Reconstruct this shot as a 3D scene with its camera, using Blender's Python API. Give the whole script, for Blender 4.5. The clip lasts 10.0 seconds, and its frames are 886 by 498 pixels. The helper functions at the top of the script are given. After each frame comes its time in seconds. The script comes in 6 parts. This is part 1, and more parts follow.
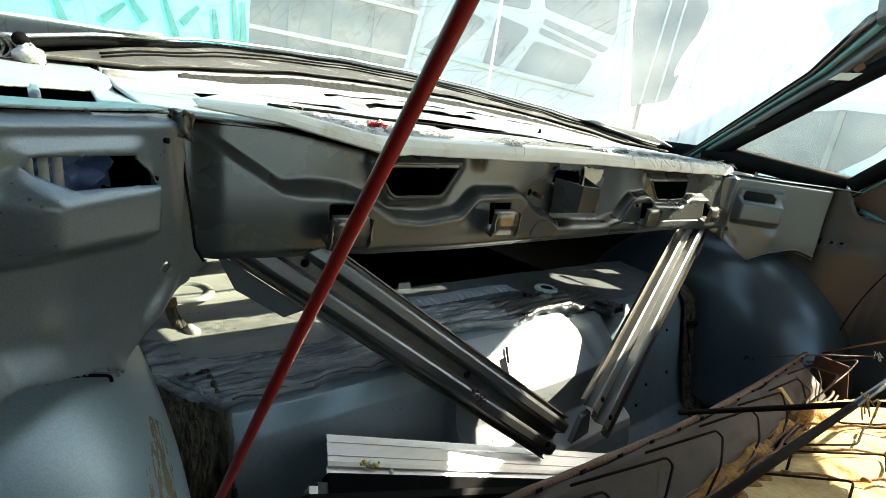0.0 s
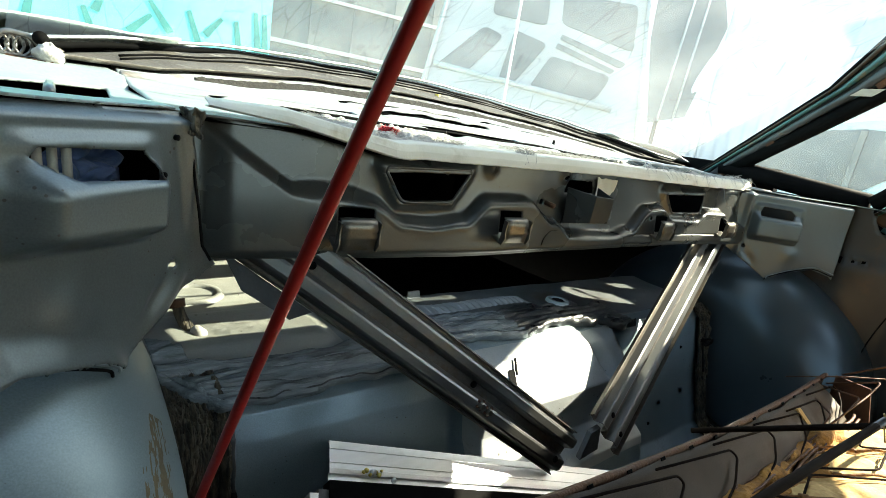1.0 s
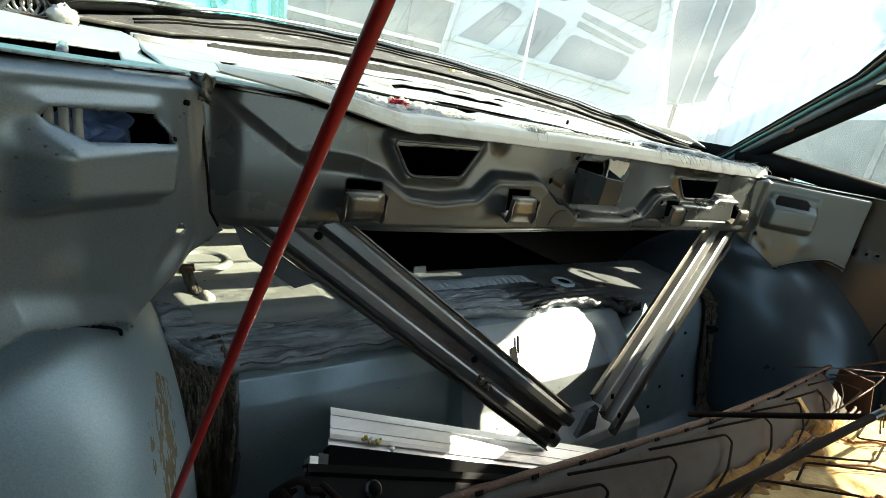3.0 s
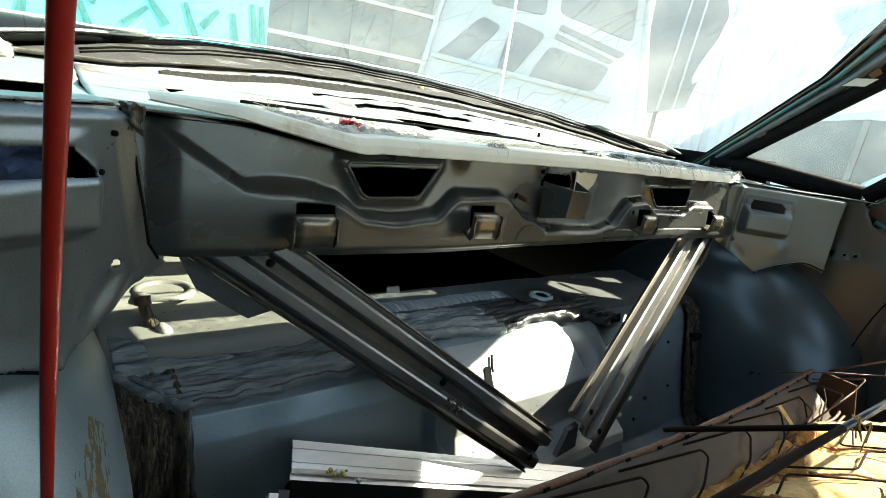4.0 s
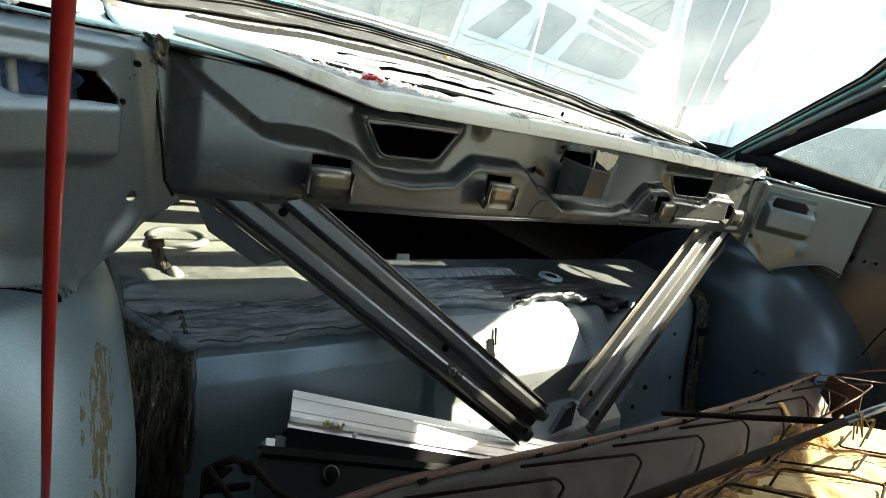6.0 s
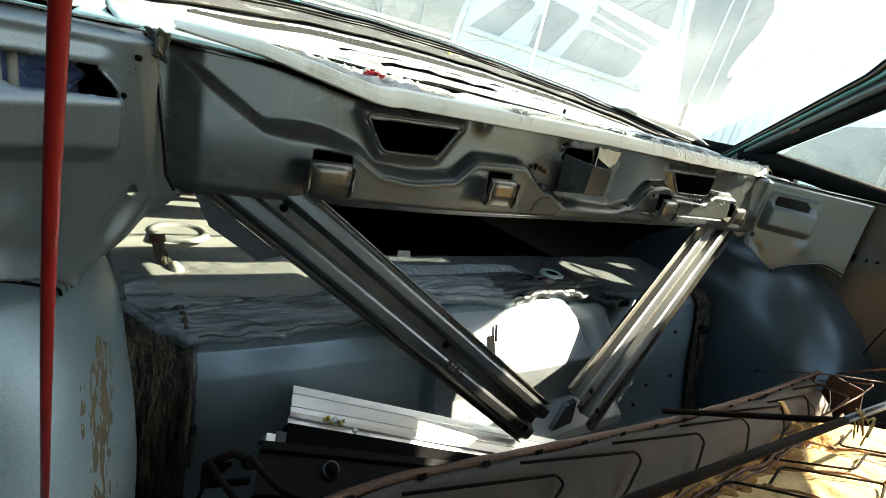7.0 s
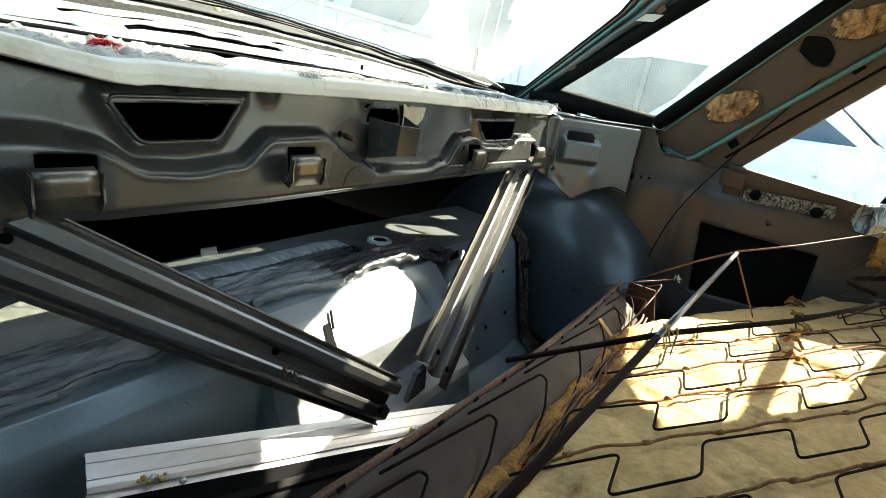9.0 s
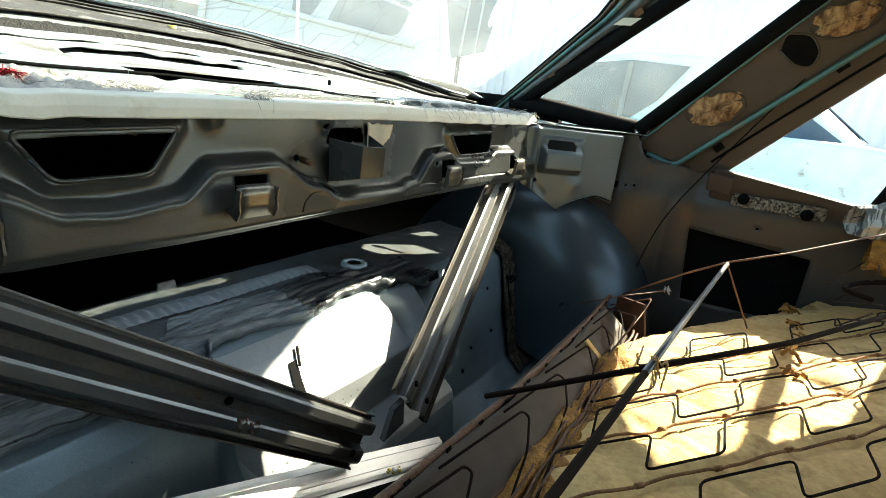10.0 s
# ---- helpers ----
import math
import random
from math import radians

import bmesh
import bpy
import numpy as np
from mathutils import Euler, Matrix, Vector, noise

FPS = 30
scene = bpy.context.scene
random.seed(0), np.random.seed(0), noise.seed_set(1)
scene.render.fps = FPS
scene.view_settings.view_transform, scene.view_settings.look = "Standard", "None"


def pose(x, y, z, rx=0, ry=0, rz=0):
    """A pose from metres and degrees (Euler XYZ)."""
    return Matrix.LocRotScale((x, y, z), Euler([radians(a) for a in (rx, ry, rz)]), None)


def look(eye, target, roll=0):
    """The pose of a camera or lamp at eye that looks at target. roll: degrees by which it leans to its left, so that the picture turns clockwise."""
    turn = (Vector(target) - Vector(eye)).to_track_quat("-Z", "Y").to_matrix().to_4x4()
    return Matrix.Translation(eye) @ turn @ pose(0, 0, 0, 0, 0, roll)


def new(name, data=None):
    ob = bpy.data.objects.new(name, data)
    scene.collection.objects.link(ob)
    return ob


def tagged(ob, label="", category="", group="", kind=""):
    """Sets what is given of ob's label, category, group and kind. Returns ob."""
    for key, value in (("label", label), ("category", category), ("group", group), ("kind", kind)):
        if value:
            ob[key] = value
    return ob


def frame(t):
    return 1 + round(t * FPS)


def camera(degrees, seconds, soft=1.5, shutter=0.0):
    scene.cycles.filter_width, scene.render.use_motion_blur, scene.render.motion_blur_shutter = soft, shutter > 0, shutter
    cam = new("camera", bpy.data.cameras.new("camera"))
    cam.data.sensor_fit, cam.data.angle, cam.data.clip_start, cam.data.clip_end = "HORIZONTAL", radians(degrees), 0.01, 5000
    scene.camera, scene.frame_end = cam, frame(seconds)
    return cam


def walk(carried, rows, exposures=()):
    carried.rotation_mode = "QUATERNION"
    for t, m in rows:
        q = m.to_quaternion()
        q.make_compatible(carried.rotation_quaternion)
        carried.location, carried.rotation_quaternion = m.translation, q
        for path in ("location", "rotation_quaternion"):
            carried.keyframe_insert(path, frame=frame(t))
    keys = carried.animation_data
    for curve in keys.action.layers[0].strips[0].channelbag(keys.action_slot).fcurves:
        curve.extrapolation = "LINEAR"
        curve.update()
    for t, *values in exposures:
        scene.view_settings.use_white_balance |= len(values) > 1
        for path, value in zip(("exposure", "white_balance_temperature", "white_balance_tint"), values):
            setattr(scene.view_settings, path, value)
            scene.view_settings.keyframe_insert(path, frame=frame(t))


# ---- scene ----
cam = camera(82.2, 10.0, 0.8)
PATH = [
    (0, (-0.719, -0.487, 0.953), (0.578, 0.956, 0.468), 8.3),
    (0.5, (-0.711, -0.487, 0.937), (0.541, 0.997, 0.457), 8.6),
    (1, (-0.711, -0.488, 0.944), (0.548, 1.002, 0.502), 9.2),
    (1.5, (-0.712, -0.49, 0.94), (0.533, 1.005, 0.476), 9.7),
    (2, (-0.708, -0.487, 0.932), (0.544, 0.981, 0.406), 11.3),
    (2.5, (-0.708, -0.488, 0.93), (0.552, 0.964, 0.382), 12.4),
    (2.7, (-0.707, -0.491, 0.932), (0.538, 0.977, 0.39), 12.3),
    (3.8, (-0.712, -0.503, 0.972), (0.498, 1.012, 0.479), 8.3),
    (4, (-0.667, -0.505, 0.953), (0.578, 0.986, 0.479), 9.0),
    (4.5, (-0.658, -0.504, 0.93), (0.65, 0.923, 0.426), 12.9),
    (5, (-0.658, -0.503, 0.93), (0.616, 0.945, 0.401), 13.7),
    (5.5, (-0.665, -0.511, 0.933), (0.546, 0.984, 0.387), 13.2),
    (7, (-0.664, -0.511, 0.932), (0.538, 0.987, 0.371), 13.6),
    (7.5, (-0.665, -0.515, 0.909), (0.544, 0.96, 0.306), 17.4),
    (8, (-0.662, -0.509, 0.918), (0.642, 0.887, 0.325), 16.7),
    (8.5, (-0.643, -0.492, 0.929), (0.84, 0.724, 0.362), 12.5),
    (9, (-0.614, -0.474, 0.943), (1.023, 0.509, 0.35), 8.9),
    (9.5, (-0.567, -0.463, 0.948), (1.149, 0.374, 0.352), 6.0),
    (10, (-0.554, -0.467, 0.956), (1.104, 0.5, 0.394), 6.9),
]
walk(cam, [(t, look(eye, target, roll)) for t, eye, target, roll in PATH], exposures=[(0.0, 2.35, 7500.0, 1.0), (4.0, 2.32, 7500.0, 1.0), (5.5, 2.40, 7500.0, 1.0), (7.0, 2.47, 7500.0, 1.0), (7.5, 2.45, 7500.0, 1.0), (8.0, 2.60, 7500.0, 1.0), (8.5, 2.65, 7500.0, 1.0), (9.0, 2.56, 7500.0, 1.0), (9.5, 2.50, 7500.0, 1.0), (10.0, 2.35, 7500.0, 1.0)])

# ---- light ----
SUN_AZ, SUN_EL = radians(-19.5), radians(35.0)   # from the car's right side, a little from the front
SUN_DIR = Vector((math.cos(SUN_AZ) * math.cos(SUN_EL), math.sin(SUN_AZ) * math.cos(SUN_EL), math.sin(SUN_EL)))
world = bpy.data.worlds.new("sky")
scene.world = world
world.use_nodes = True
wn = world.node_tree
sky = wn.nodes.new("ShaderNodeTexSky")
sky.sky_type, sky.sun_disc = "NISHITA", False
sky.sun_elevation, sky.sun_rotation = SUN_EL, math.pi / 2 - SUN_AZ
wn.nodes["Background"].inputs["Strength"].default_value = 0.15
wn.links.new(sky.outputs["Color"], wn.nodes["Background"].inputs["Color"])
sun_data = bpy.data.lights.new("sun", "SUN")
sun_data.energy, sun_data.angle, sun_data.color = 5.0, radians(0.5), (1.0, 0.95, 0.86)
sun = new("sun", sun_data)
sun.matrix_world = look((0, 0, 0), -SUN_DIR)
sun.location = (6, -2, 6)

# ---- materials ----


def nodes_of(name):
    m = bpy.data.materials.new(name)
    m.use_nodes = True
    return m, m.node_tree, m.node_tree.nodes["Principled BSDF"]


def surface(name, base, second, rough=0.5, metal=0.0, scale=20.0, fine=300.0, bump=0.15, spread=0.5, dirt=None, dirt_scale=9.0, dirt_at=0.62, coat=0.0, grain=0.12, specks=0.0, stretch=(1, 1, 1), vary=0.0):
    """Two-tone surface with fine grain, a dirt layer of its own shape and fine relief."""
    m, t, b = nodes_of(name)
    N, L = t.nodes.new, t.links.new
    tc = N("ShaderNodeTexCoord")
    mp = N("ShaderNodeMapping")
    mp.inputs["Scale"].default_value = stretch
    L(tc.outputs["Object"], mp.inputs["Vector"])
    n1, n2 = N("ShaderNodeTexNoise"), N("ShaderNodeTexNoise")
    n1.inputs["Scale"].default_value, n1.inputs["Detail"].default_value = scale, 6
    n2.inputs["Scale"].default_value, n2.inputs["Detail"].default_value = fine, 4
    L(mp.outputs["Vector"], n1.inputs["Vector"])
    L(mp.outputs["Vector"], n2.inputs["Vector"])
    r1 = N("ShaderNodeValToRGB")
    r1.color_ramp.elements[0].position, r1.color_ramp.elements[1].position = 0.5 - spread / 2, 0.5 + spread / 2
    r1.color_ramp.elements[0].color, r1.color_ramp.elements[1].color = (*base, 1), (*second, 1)
    L(n1.outputs["Fac"], r1.inputs["Fac"])
    mix = N("ShaderNodeMix")
    mix.data_type, mix.blend_type = "RGBA", "OVERLAY"
    mix.inputs[0].default_value = grain
    L(r1.outputs["Color"], mix.inputs[6])
    L(n2.outputs["Fac"], mix.inputs[7])
    colour = mix.outputs[2]
    if dirt:
        nd = N("ShaderNodeTexNoise")
        nd.inputs["Scale"].default_value, nd.inputs["Detail"].default_value, nd.inputs["Roughness"].default_value = dirt_scale, 8, 0.68
        L(mp.outputs["Vector"], nd.inputs["Vector"])
        rd = N("ShaderNodeValToRGB")
        rd.color_ramp.elements[0].position, rd.color_ramp.elements[1].position = dirt_at - 0.03, dirt_at + 0.14
        L(nd.outputs["Fac"], rd.inputs["Fac"])
        md = N("ShaderNodeMix")
        md.data_type = "RGBA"
        L(rd.outputs["Color"], md.inputs[0])
        L(colour, md.inputs[6])
        md.inputs[7].default_value = (*dirt, 1)
        colour = md.outputs[2]
    if specks:
        vo, nm = N("ShaderNodeTexVoronoi"), N("ShaderNodeTexNoise")
        vo.inputs["Scale"].default_value, nm.inputs["Scale"].default_value = specks, 11
        L(tc.outputs["Object"], vo.inputs["Vector"])
        L(tc.outputs["Object"], nm.inputs["Vector"])
        sub, rs_ = N("ShaderNodeMath"), N("ShaderNodeValToRGB")
        sub.operation = "MULTIPLY_ADD"
        L(nm.outputs["Fac"], sub.inputs[0])
        sub.inputs[1].default_value = -0.55
        L(vo.outputs["Distance"], sub.inputs[2])
        rs_.color_ramp.elements[0].position, rs_.color_ramp.elements[1].position = 0.0, 0.03
        rs_.color_ramp.elements[0].color, rs_.color_ramp.elements[1].color = (0.75, 0.75, 0.75, 1), (0, 0, 0, 1)
        sub2 = N("ShaderNodeMath")
        sub2.operation = "ADD"
        sub2.inputs[1].default_value = 0.245
        L(sub.outputs["Value"], sub2.inputs[0])
        L(sub2.outputs["Value"], rs_.inputs["Fac"])
        ms = N("ShaderNodeMix")
        ms.data_type = "RGBA"
        L(rs_.outputs["Color"], ms.inputs[0])
        L(colour, ms.inputs[6])
        ms.inputs[7].default_value = (0.06, 0.045, 0.03, 1)
        colour = ms.outputs[2]
    if vary:
        oi, hv = N("ShaderNodeObjectInfo"), N("ShaderNodeHueSaturation")
        mr = N("ShaderNodeMapRange")
        mr.inputs["To Min"].default_value, mr.inputs["To Max"].default_value = 1 - vary, 1 + vary
        L(oi.outputs["Random"], mr.inputs["Value"])
        L(mr.outputs["Result"], hv.inputs["Value"])
        L(colour, hv.inputs["Color"])
        colour = hv.outputs["Color"]
    L(colour, b.inputs["Base Color"])
    rr = N("ShaderNodeMapRange")
    rr.inputs["To Min"].default_value, rr.inputs["To Max"].default_value = max(0.05, rough - 0.12), min(1, rough + 0.12)
    L(n1.outputs["Fac"], rr.inputs["Value"])
    L(rr.outputs["Result"], b.inputs["Roughness"])
    b.inputs["Metallic"].default_value = metal
    b.inputs["Coat Weight"].default_value = coat
    if bump:
        add = N("ShaderNodeMath")
        add.operation = "ADD"
        L(n1.outputs["Fac"], add.inputs[0])
        L(n2.outputs["Fac"], add.inputs[1])
        bp = N("ShaderNodeBump")
        bp.inputs["Strength"].default_value, bp.inputs["Distance"].default_value = bump, 0.004
        L(add.outputs["Value"], bp.inputs["Height"])
        L(bp.outputs["Normal"], b.inputs["Normal"])
    return m


M_PANEL = surface("grey_body_paint", (0.056, 0.060, 0.058), (0.080, 0.085, 0.082), 0.28, 0.40, 5, 700, 0.03, grain=0.3, specks=120, dirt=(0.14, 0.128, 0.11), dirt_scale=6, dirt_at=0.62)
# also the right wheel house, its shade put into the darker tone
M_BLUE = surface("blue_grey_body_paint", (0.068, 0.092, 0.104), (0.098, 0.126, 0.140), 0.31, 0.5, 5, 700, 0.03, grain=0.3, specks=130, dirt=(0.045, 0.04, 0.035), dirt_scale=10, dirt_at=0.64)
M_SIDEPANEL = surface("brown_grey_side_paint", (0.042, 0.040, 0.036), (0.075, 0.069, 0.060), 0.40, 0.3, 6, 700, 0.02, specks=110, dirt=(0.10, 0.062, 0.035), dirt_scale=7, dirt_at=0.58)
M_SIDE = surface("light_grey_body_paint", (0.115, 0.138, 0.142), (0.160, 0.183, 0.187), 0.36, 0.45, 5, 700, 0.03, grain=0.3, specks=130, dirt=(0.17, 0.13, 0.08), dirt_scale=8, dirt_at=0.66)
M_KICK = surface("blue_floor_paint", (0.20, 0.262, 0.292), (0.265, 0.332, 0.362), 0.40, 0.45, 5, 700, 0.03, grain=0.3, specks=120, dirt=(0.06, 0.055, 0.05), dirt_scale=10, dirt_at=0.66)
# body blue lightened by the sky light that falls on the left wheel house
M_HOUSE = surface("lit_blue_house_paint", (0.175, 0.230, 0.248), (0.235, 0.295, 0.312), 0.36, 0.35, 4, 700, 0.03, grain=0.3, specks=120, dirt=(0.13, 0.10, 0.05), dirt_scale=14, dirt_at=0.70)
M_TRUNK = surface("grey_trunk_paint", (0.21, 0.215, 0.195), (0.29, 0.285, 0.255), 0.5, 0.0, 9, 300, 0.12, dirt=(0.19, 0.13, 0.07), dirt_scale=9, dirt_at=0.655, specks=60)
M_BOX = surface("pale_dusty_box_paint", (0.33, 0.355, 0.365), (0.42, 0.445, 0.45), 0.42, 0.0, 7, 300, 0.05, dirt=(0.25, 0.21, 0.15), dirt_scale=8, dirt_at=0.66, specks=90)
M_TEAL = surface("teal_body_paint", (0.03, 0.095, 0.095), (0.055, 0.15, 0.145), 0.4, 0.0, 8, 300, 0.05, dirt=(0.14, 0.10, 0.06), dirt_scale=24, dirt_at=0.56)
M_PALE = surface("pale_teal_paint", (0.52, 0.66, 0.66), (0.68, 0.76, 0.75), 0.4, 0.0, 8, 300, 0.05, dirt=(0.25, 0.2, 0.14), dirt_scale=14, dirt_at=0.62)
M_CORNER = surface("dusty_teal_grey_paint", (0.19, 0.235, 0.235), (0.27, 0.31, 0.305), 0.45, 0.1, 8, 300, 0.05, dirt=(0.17, 0.135, 0.10), dirt_scale=12, dirt_at=0.58)
M_SHELF = surface("dusty_shelf_paint", (0.20, 0.23, 0.24), (0.33, 0.355, 0.355), 0.45, 0.0, 12, 260, 0.2, dirt=(0.12, 0.085, 0.055), dirt_scale=14, dirt_at=0.53, stretch=(0.5, 2.2, 2.2))
M_LIP = surface("cream_vinyl_strip", (0.62, 0.585, 0.48), (0.72, 0.69, 0.59), 0.5, 0.0, 9, 400, 0.04, dirt=(0.40, 0.33, 0.20), dirt_scale=9, dirt_at=0.6)
M_BRACE = surface("galvanised_steel", (0.175, 0.182, 0.182), (0.24, 0.245, 0.24), 0.36, 0.9, 9, 400, 0.04, dirt=(0.17, 0.14, 0.10), dirt_scale=8, dirt_at=0.68)
M_DUST = surface("dusty_steel", (0.085, 0.078, 0.068), (0.15, 0.138, 0.122), 0.42, 0.7, 14, 300, 0.1, grain=0.4, dirt=(0.12, 0.085, 0.055), dirt_scale=45, dirt_at=0.56)
M_HOOK = surface("tarnished_plated_steel", (0.13, 0.12, 0.10), (0.21, 0.195, 0.165), 0.36, 0.8, 30, 400, 0.08, dirt=(0.14, 0.10, 0.055), dirt_scale=40, dirt_at=0.58)
M_ALU = surface("brushed_aluminium", (0.78, 0.79, 0.80), (0.88, 0.89, 0.90), 0.40, 1.0, 10, 300, 0.05, stretch=(1, 14, 14))
# near-black for rubber parts, and for deep shade painted into the boot
M_BLACK = surface("rubber_and_shade_black", (0.0028, 0.0028, 0.003), (0.007, 0.007, 0.007), 0.8, 0.0, 30, 300, 0.05)
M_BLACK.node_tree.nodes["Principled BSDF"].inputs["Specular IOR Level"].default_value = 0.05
M_DARKMETAL = surface("dark_steel", (0.045, 0.05, 0.055), (0.08, 0.085, 0.09), 0.45, 0.4, 16, 300, 0.12, dirt=(0.10, 0.06, 0.03), dirt_scale=15, dirt_at=0.6)
M_PILLAR = surface("dark_green_black_paint", (0.018, 0.026, 0.026), (0.04, 0.055, 0.055), 0.45, 0.0, 12, 300, 0.1, dirt=(0.10, 0.20, 0.19), dirt_scale=14, dirt_at=0.64, stretch=(1, 1, 0.6))
# dark rail colour taken down further to paint in the shade it lies in
M_RAIL = surface("shade_black_rail_paint", (0.004, 0.004, 0.004), (0.010, 0.0095, 0.009), 0.7, 0.0, 30, 300, 0.03)
M_RAIL.node_tree.nodes["Principled BSDF"].inputs["Specular IOR Level"].default_value = 0.15
M_BLACKROD = surface("black_rod_paint", (0.006, 0.004, 0.003), (0.020, 0.011, 0.007), 0.85, 0.0, 30, 300, 0.08)
M_BLACKROD.node_tree.nodes["Principled BSDF"].inputs["Specular IOR Level"].default_value = 0.08
M_RUSTRUN = surface("rust_stain", (0.085, 0.062, 0.030), (0.17, 0.125, 0.060), 0.7, 0.0, 40, 300, 0.3, grain=0.4)
M_RUST = surface("rusty_steel", (0.060, 0.026, 0.014), (0.14, 0.062, 0.028), 0.6, 0.2, 30, 300, 0.4, dirt=(0.17, 0.064, 0.020), dirt_scale=22, dirt_at=0.6, grain=0.4)
M_ORANGE = surface("orange_rust", (0.16, 0.065, 0.018), (0.30, 0.14, 0.04), 0.8, 0.0, 60, 300, 0.5, grain=0.4)
M_WIRE = surface("spring_wire", (0.05, 0.036, 0.028), (0.10, 0.062, 0.04), 0.45, 0.6, 40, 400, 0.2)
M_ROD = surface("bare_steel_rod", (0.16, 0.155, 0.15), (0.30, 0.29, 0.28), 0.35, 0.8, 30, 400, 0.1, dirt=(0.09, 0.05, 0.03), dirt_scale=25, dirt_at=0.58)
M_BURLAP = surface("dark_burlap", (0.034, 0.023, 0.015), (0.074, 0.052, 0.034), 0.62, 0.0, 16, 700, 0.15, grain=0.4)
M_BURLAP.node_tree.nodes["Principled BSDF"].inputs["Specular IOR Level"].default_value = 0.3
M_FOAM = surface("yellowed_foam", (0.54, 0.325, 0.110), (0.72, 0.495, 0.215), 0.85, 0.0, 9, 120, 0.35, dirt=(0.20, 0.085, 0.016), dirt_scale=9, dirt_at=0.57, grain=0.4)
M_ROLL = surface("orange_rotten_foam", (0.20, 0.080, 0.012), (0.50, 0.25, 0.05), 0.9, 0.0, 40, 200, 0.9, dirt=(0.16, 0.07, 0.015), dirt_scale=30, dirt_at=0.55, grain=0.4)
M_TAR = surface("grey_seam_sealer", (0.12, 0.14, 0.15), (0.33, 0.365, 0.375), 0.26, 0.0, 22, 160, 0.5, dirt=(0.022, 0.020, 0.018), dirt_scale=16, dirt_at=0.575, stretch=(0.35, 2.4, 2.4), grain=0.3)
M_TARDARK = surface("dirty_black_sealer", (0.018, 0.020, 0.022), (0.06, 0.066, 0.07), 0.30, 0.0, 22, 160, 0.25, dirt=(0.03, 0.028, 0.025), dirt_scale=30, dirt_at=0.6)
M_HUMP = surface("dusty_grey_boot_paint", (0.090, 0.104, 0.110), (0.20, 0.215, 0.218), 0.36, 0.2, 9, 300, 0.06, dirt=(0.13, 0.11, 0.085), dirt_scale=10, dirt_at=0.56)
M_CRUST = surface("brown_undercoat_crust", (0.016, 0.013, 0.008), (0.13, 0.105, 0.066), 0.7, 0.0, 60, 200, 1.0, stretch=(3.2, 0.5, 0.5), grain=0.4, spread=0.25)
M_FLUFF = surface("matted_fluff", (0.36, 0.335, 0.30), (0.58, 0.55, 0.51), 0.95, 0.0, 60, 300, 0.3)
M_RED = surface("red_cable_sheath", (0.30, 0.012, 0.012), (0.40, 0.02, 0.018), 0.42, 0.0, 40, 500, 0.05)
M_REDFLUFF = surface("red_yarn", (0.45, 0.02, 0.04), (0.6, 0.05, 0.06), 0.9, 0.0, 40, 300, 0.5)
M_YELLOW = surface("yellow_plastic", (0.62, 0.48, 0.08), (0.72, 0.58, 0.14), 0.5, 0.0, 40, 300, 0.1)
M_FIBRE = surface("fibreglass_wool", (0.12, 0.045, 0.014), (0.50, 0.30, 0.15), 0.95, 0.0, 70, 260, 1.0, grain=0.4, spread=0.3, stretch=(1, 1, 0.4))
M_SEALANT = surface("granular_sealant", (0.03, 0.027, 0.022), (0.34, 0.31, 0.25), 0.95, 0.0, 170, 400, 1.0, grain=0.4, spread=0.25)
M_HEAD = surface("brown_primer", (0.036, 0.024, 0.017), (0.064, 0.043, 0.031), 0.55, 0.0, 8, 300, 0.1, dirt=(0.055, 0.035, 0.025), dirt_scale=9, dirt_at=0.6)
M_WHITE = surface("white_wall_paint", (0.74, 0.75, 0.75), (0.82, 0.82, 0.81), 0.6, 0.0, 3, 60, 0.1)
M_CYAN = surface("cyan_sheet", (0.10, 0.62, 0.62), (0.16, 0.72, 0.70), 0.5, 0.0, 3, 60, 0.05)
M_CONCRETE = surface("pale_concrete", (0.42, 0.41, 0.39), (0.52, 0.51, 0.48), 0.9, 0.0, 2, 40, 0.3, dirt=(0.3, 0.28, 0.25), dirt_scale=1.2, dirt_at=0.6, grain=0.4)
M_GREYPANEL = surface("grey_primer_panel", (0.17, 0.18, 0.18), (0.23, 0.24, 0.235), 0.55, 0.0, 4, 60, 0.1)
M_PALEGREY = surface("weathered_grey_sheet", (0.17, 0.175, 0.165), (0.26, 0.265, 0.25), 0.6, 0.0, 2, 60, 0.1, dirt=(0.11, 0.10, 0.09), dirt_scale=5, dirt_at=0.58)
M_RIB = surface("pale_grey_primer", (0.42, 0.43, 0.42), (0.52, 0.53, 0.52), 0.6, 0.0, 2, 60, 0.1)
M_GRIT = surface("crumbled_rubber", (0.006, 0.005, 0.004), (0.035, 0.030, 0.024), 0.9, 0.0, 120, 400, 0.8, grain=0.4, dirt=(0.10, 0.085, 0.065), dirt_scale=90, dirt_at=0.62)
M_RUSTPALE = surface("flaking_brown_paint", (0.045, 0.037, 0.030), (0.10, 0.088, 0.074), 0.6, 0.0, 20, 200, 0.3, dirt=(0.40, 0.38, 0.34), dirt_scale=26, dirt_at=0.575, grain=0.4, stretch=(0.6, 2, 2))
M_BLUEBAG = surface("blue_plastic_film", (0.04, 0.07, 0.16), (0.10, 0.15, 0.30), 0.35, 0.0, 20, 200, 0.3)
M_STROKE = surface("dark_teal_paint", (0.02, 0.16, 0.15), (0.04, 0.22, 0.20), 0.5, 0.0, 9, 60, 0.05)
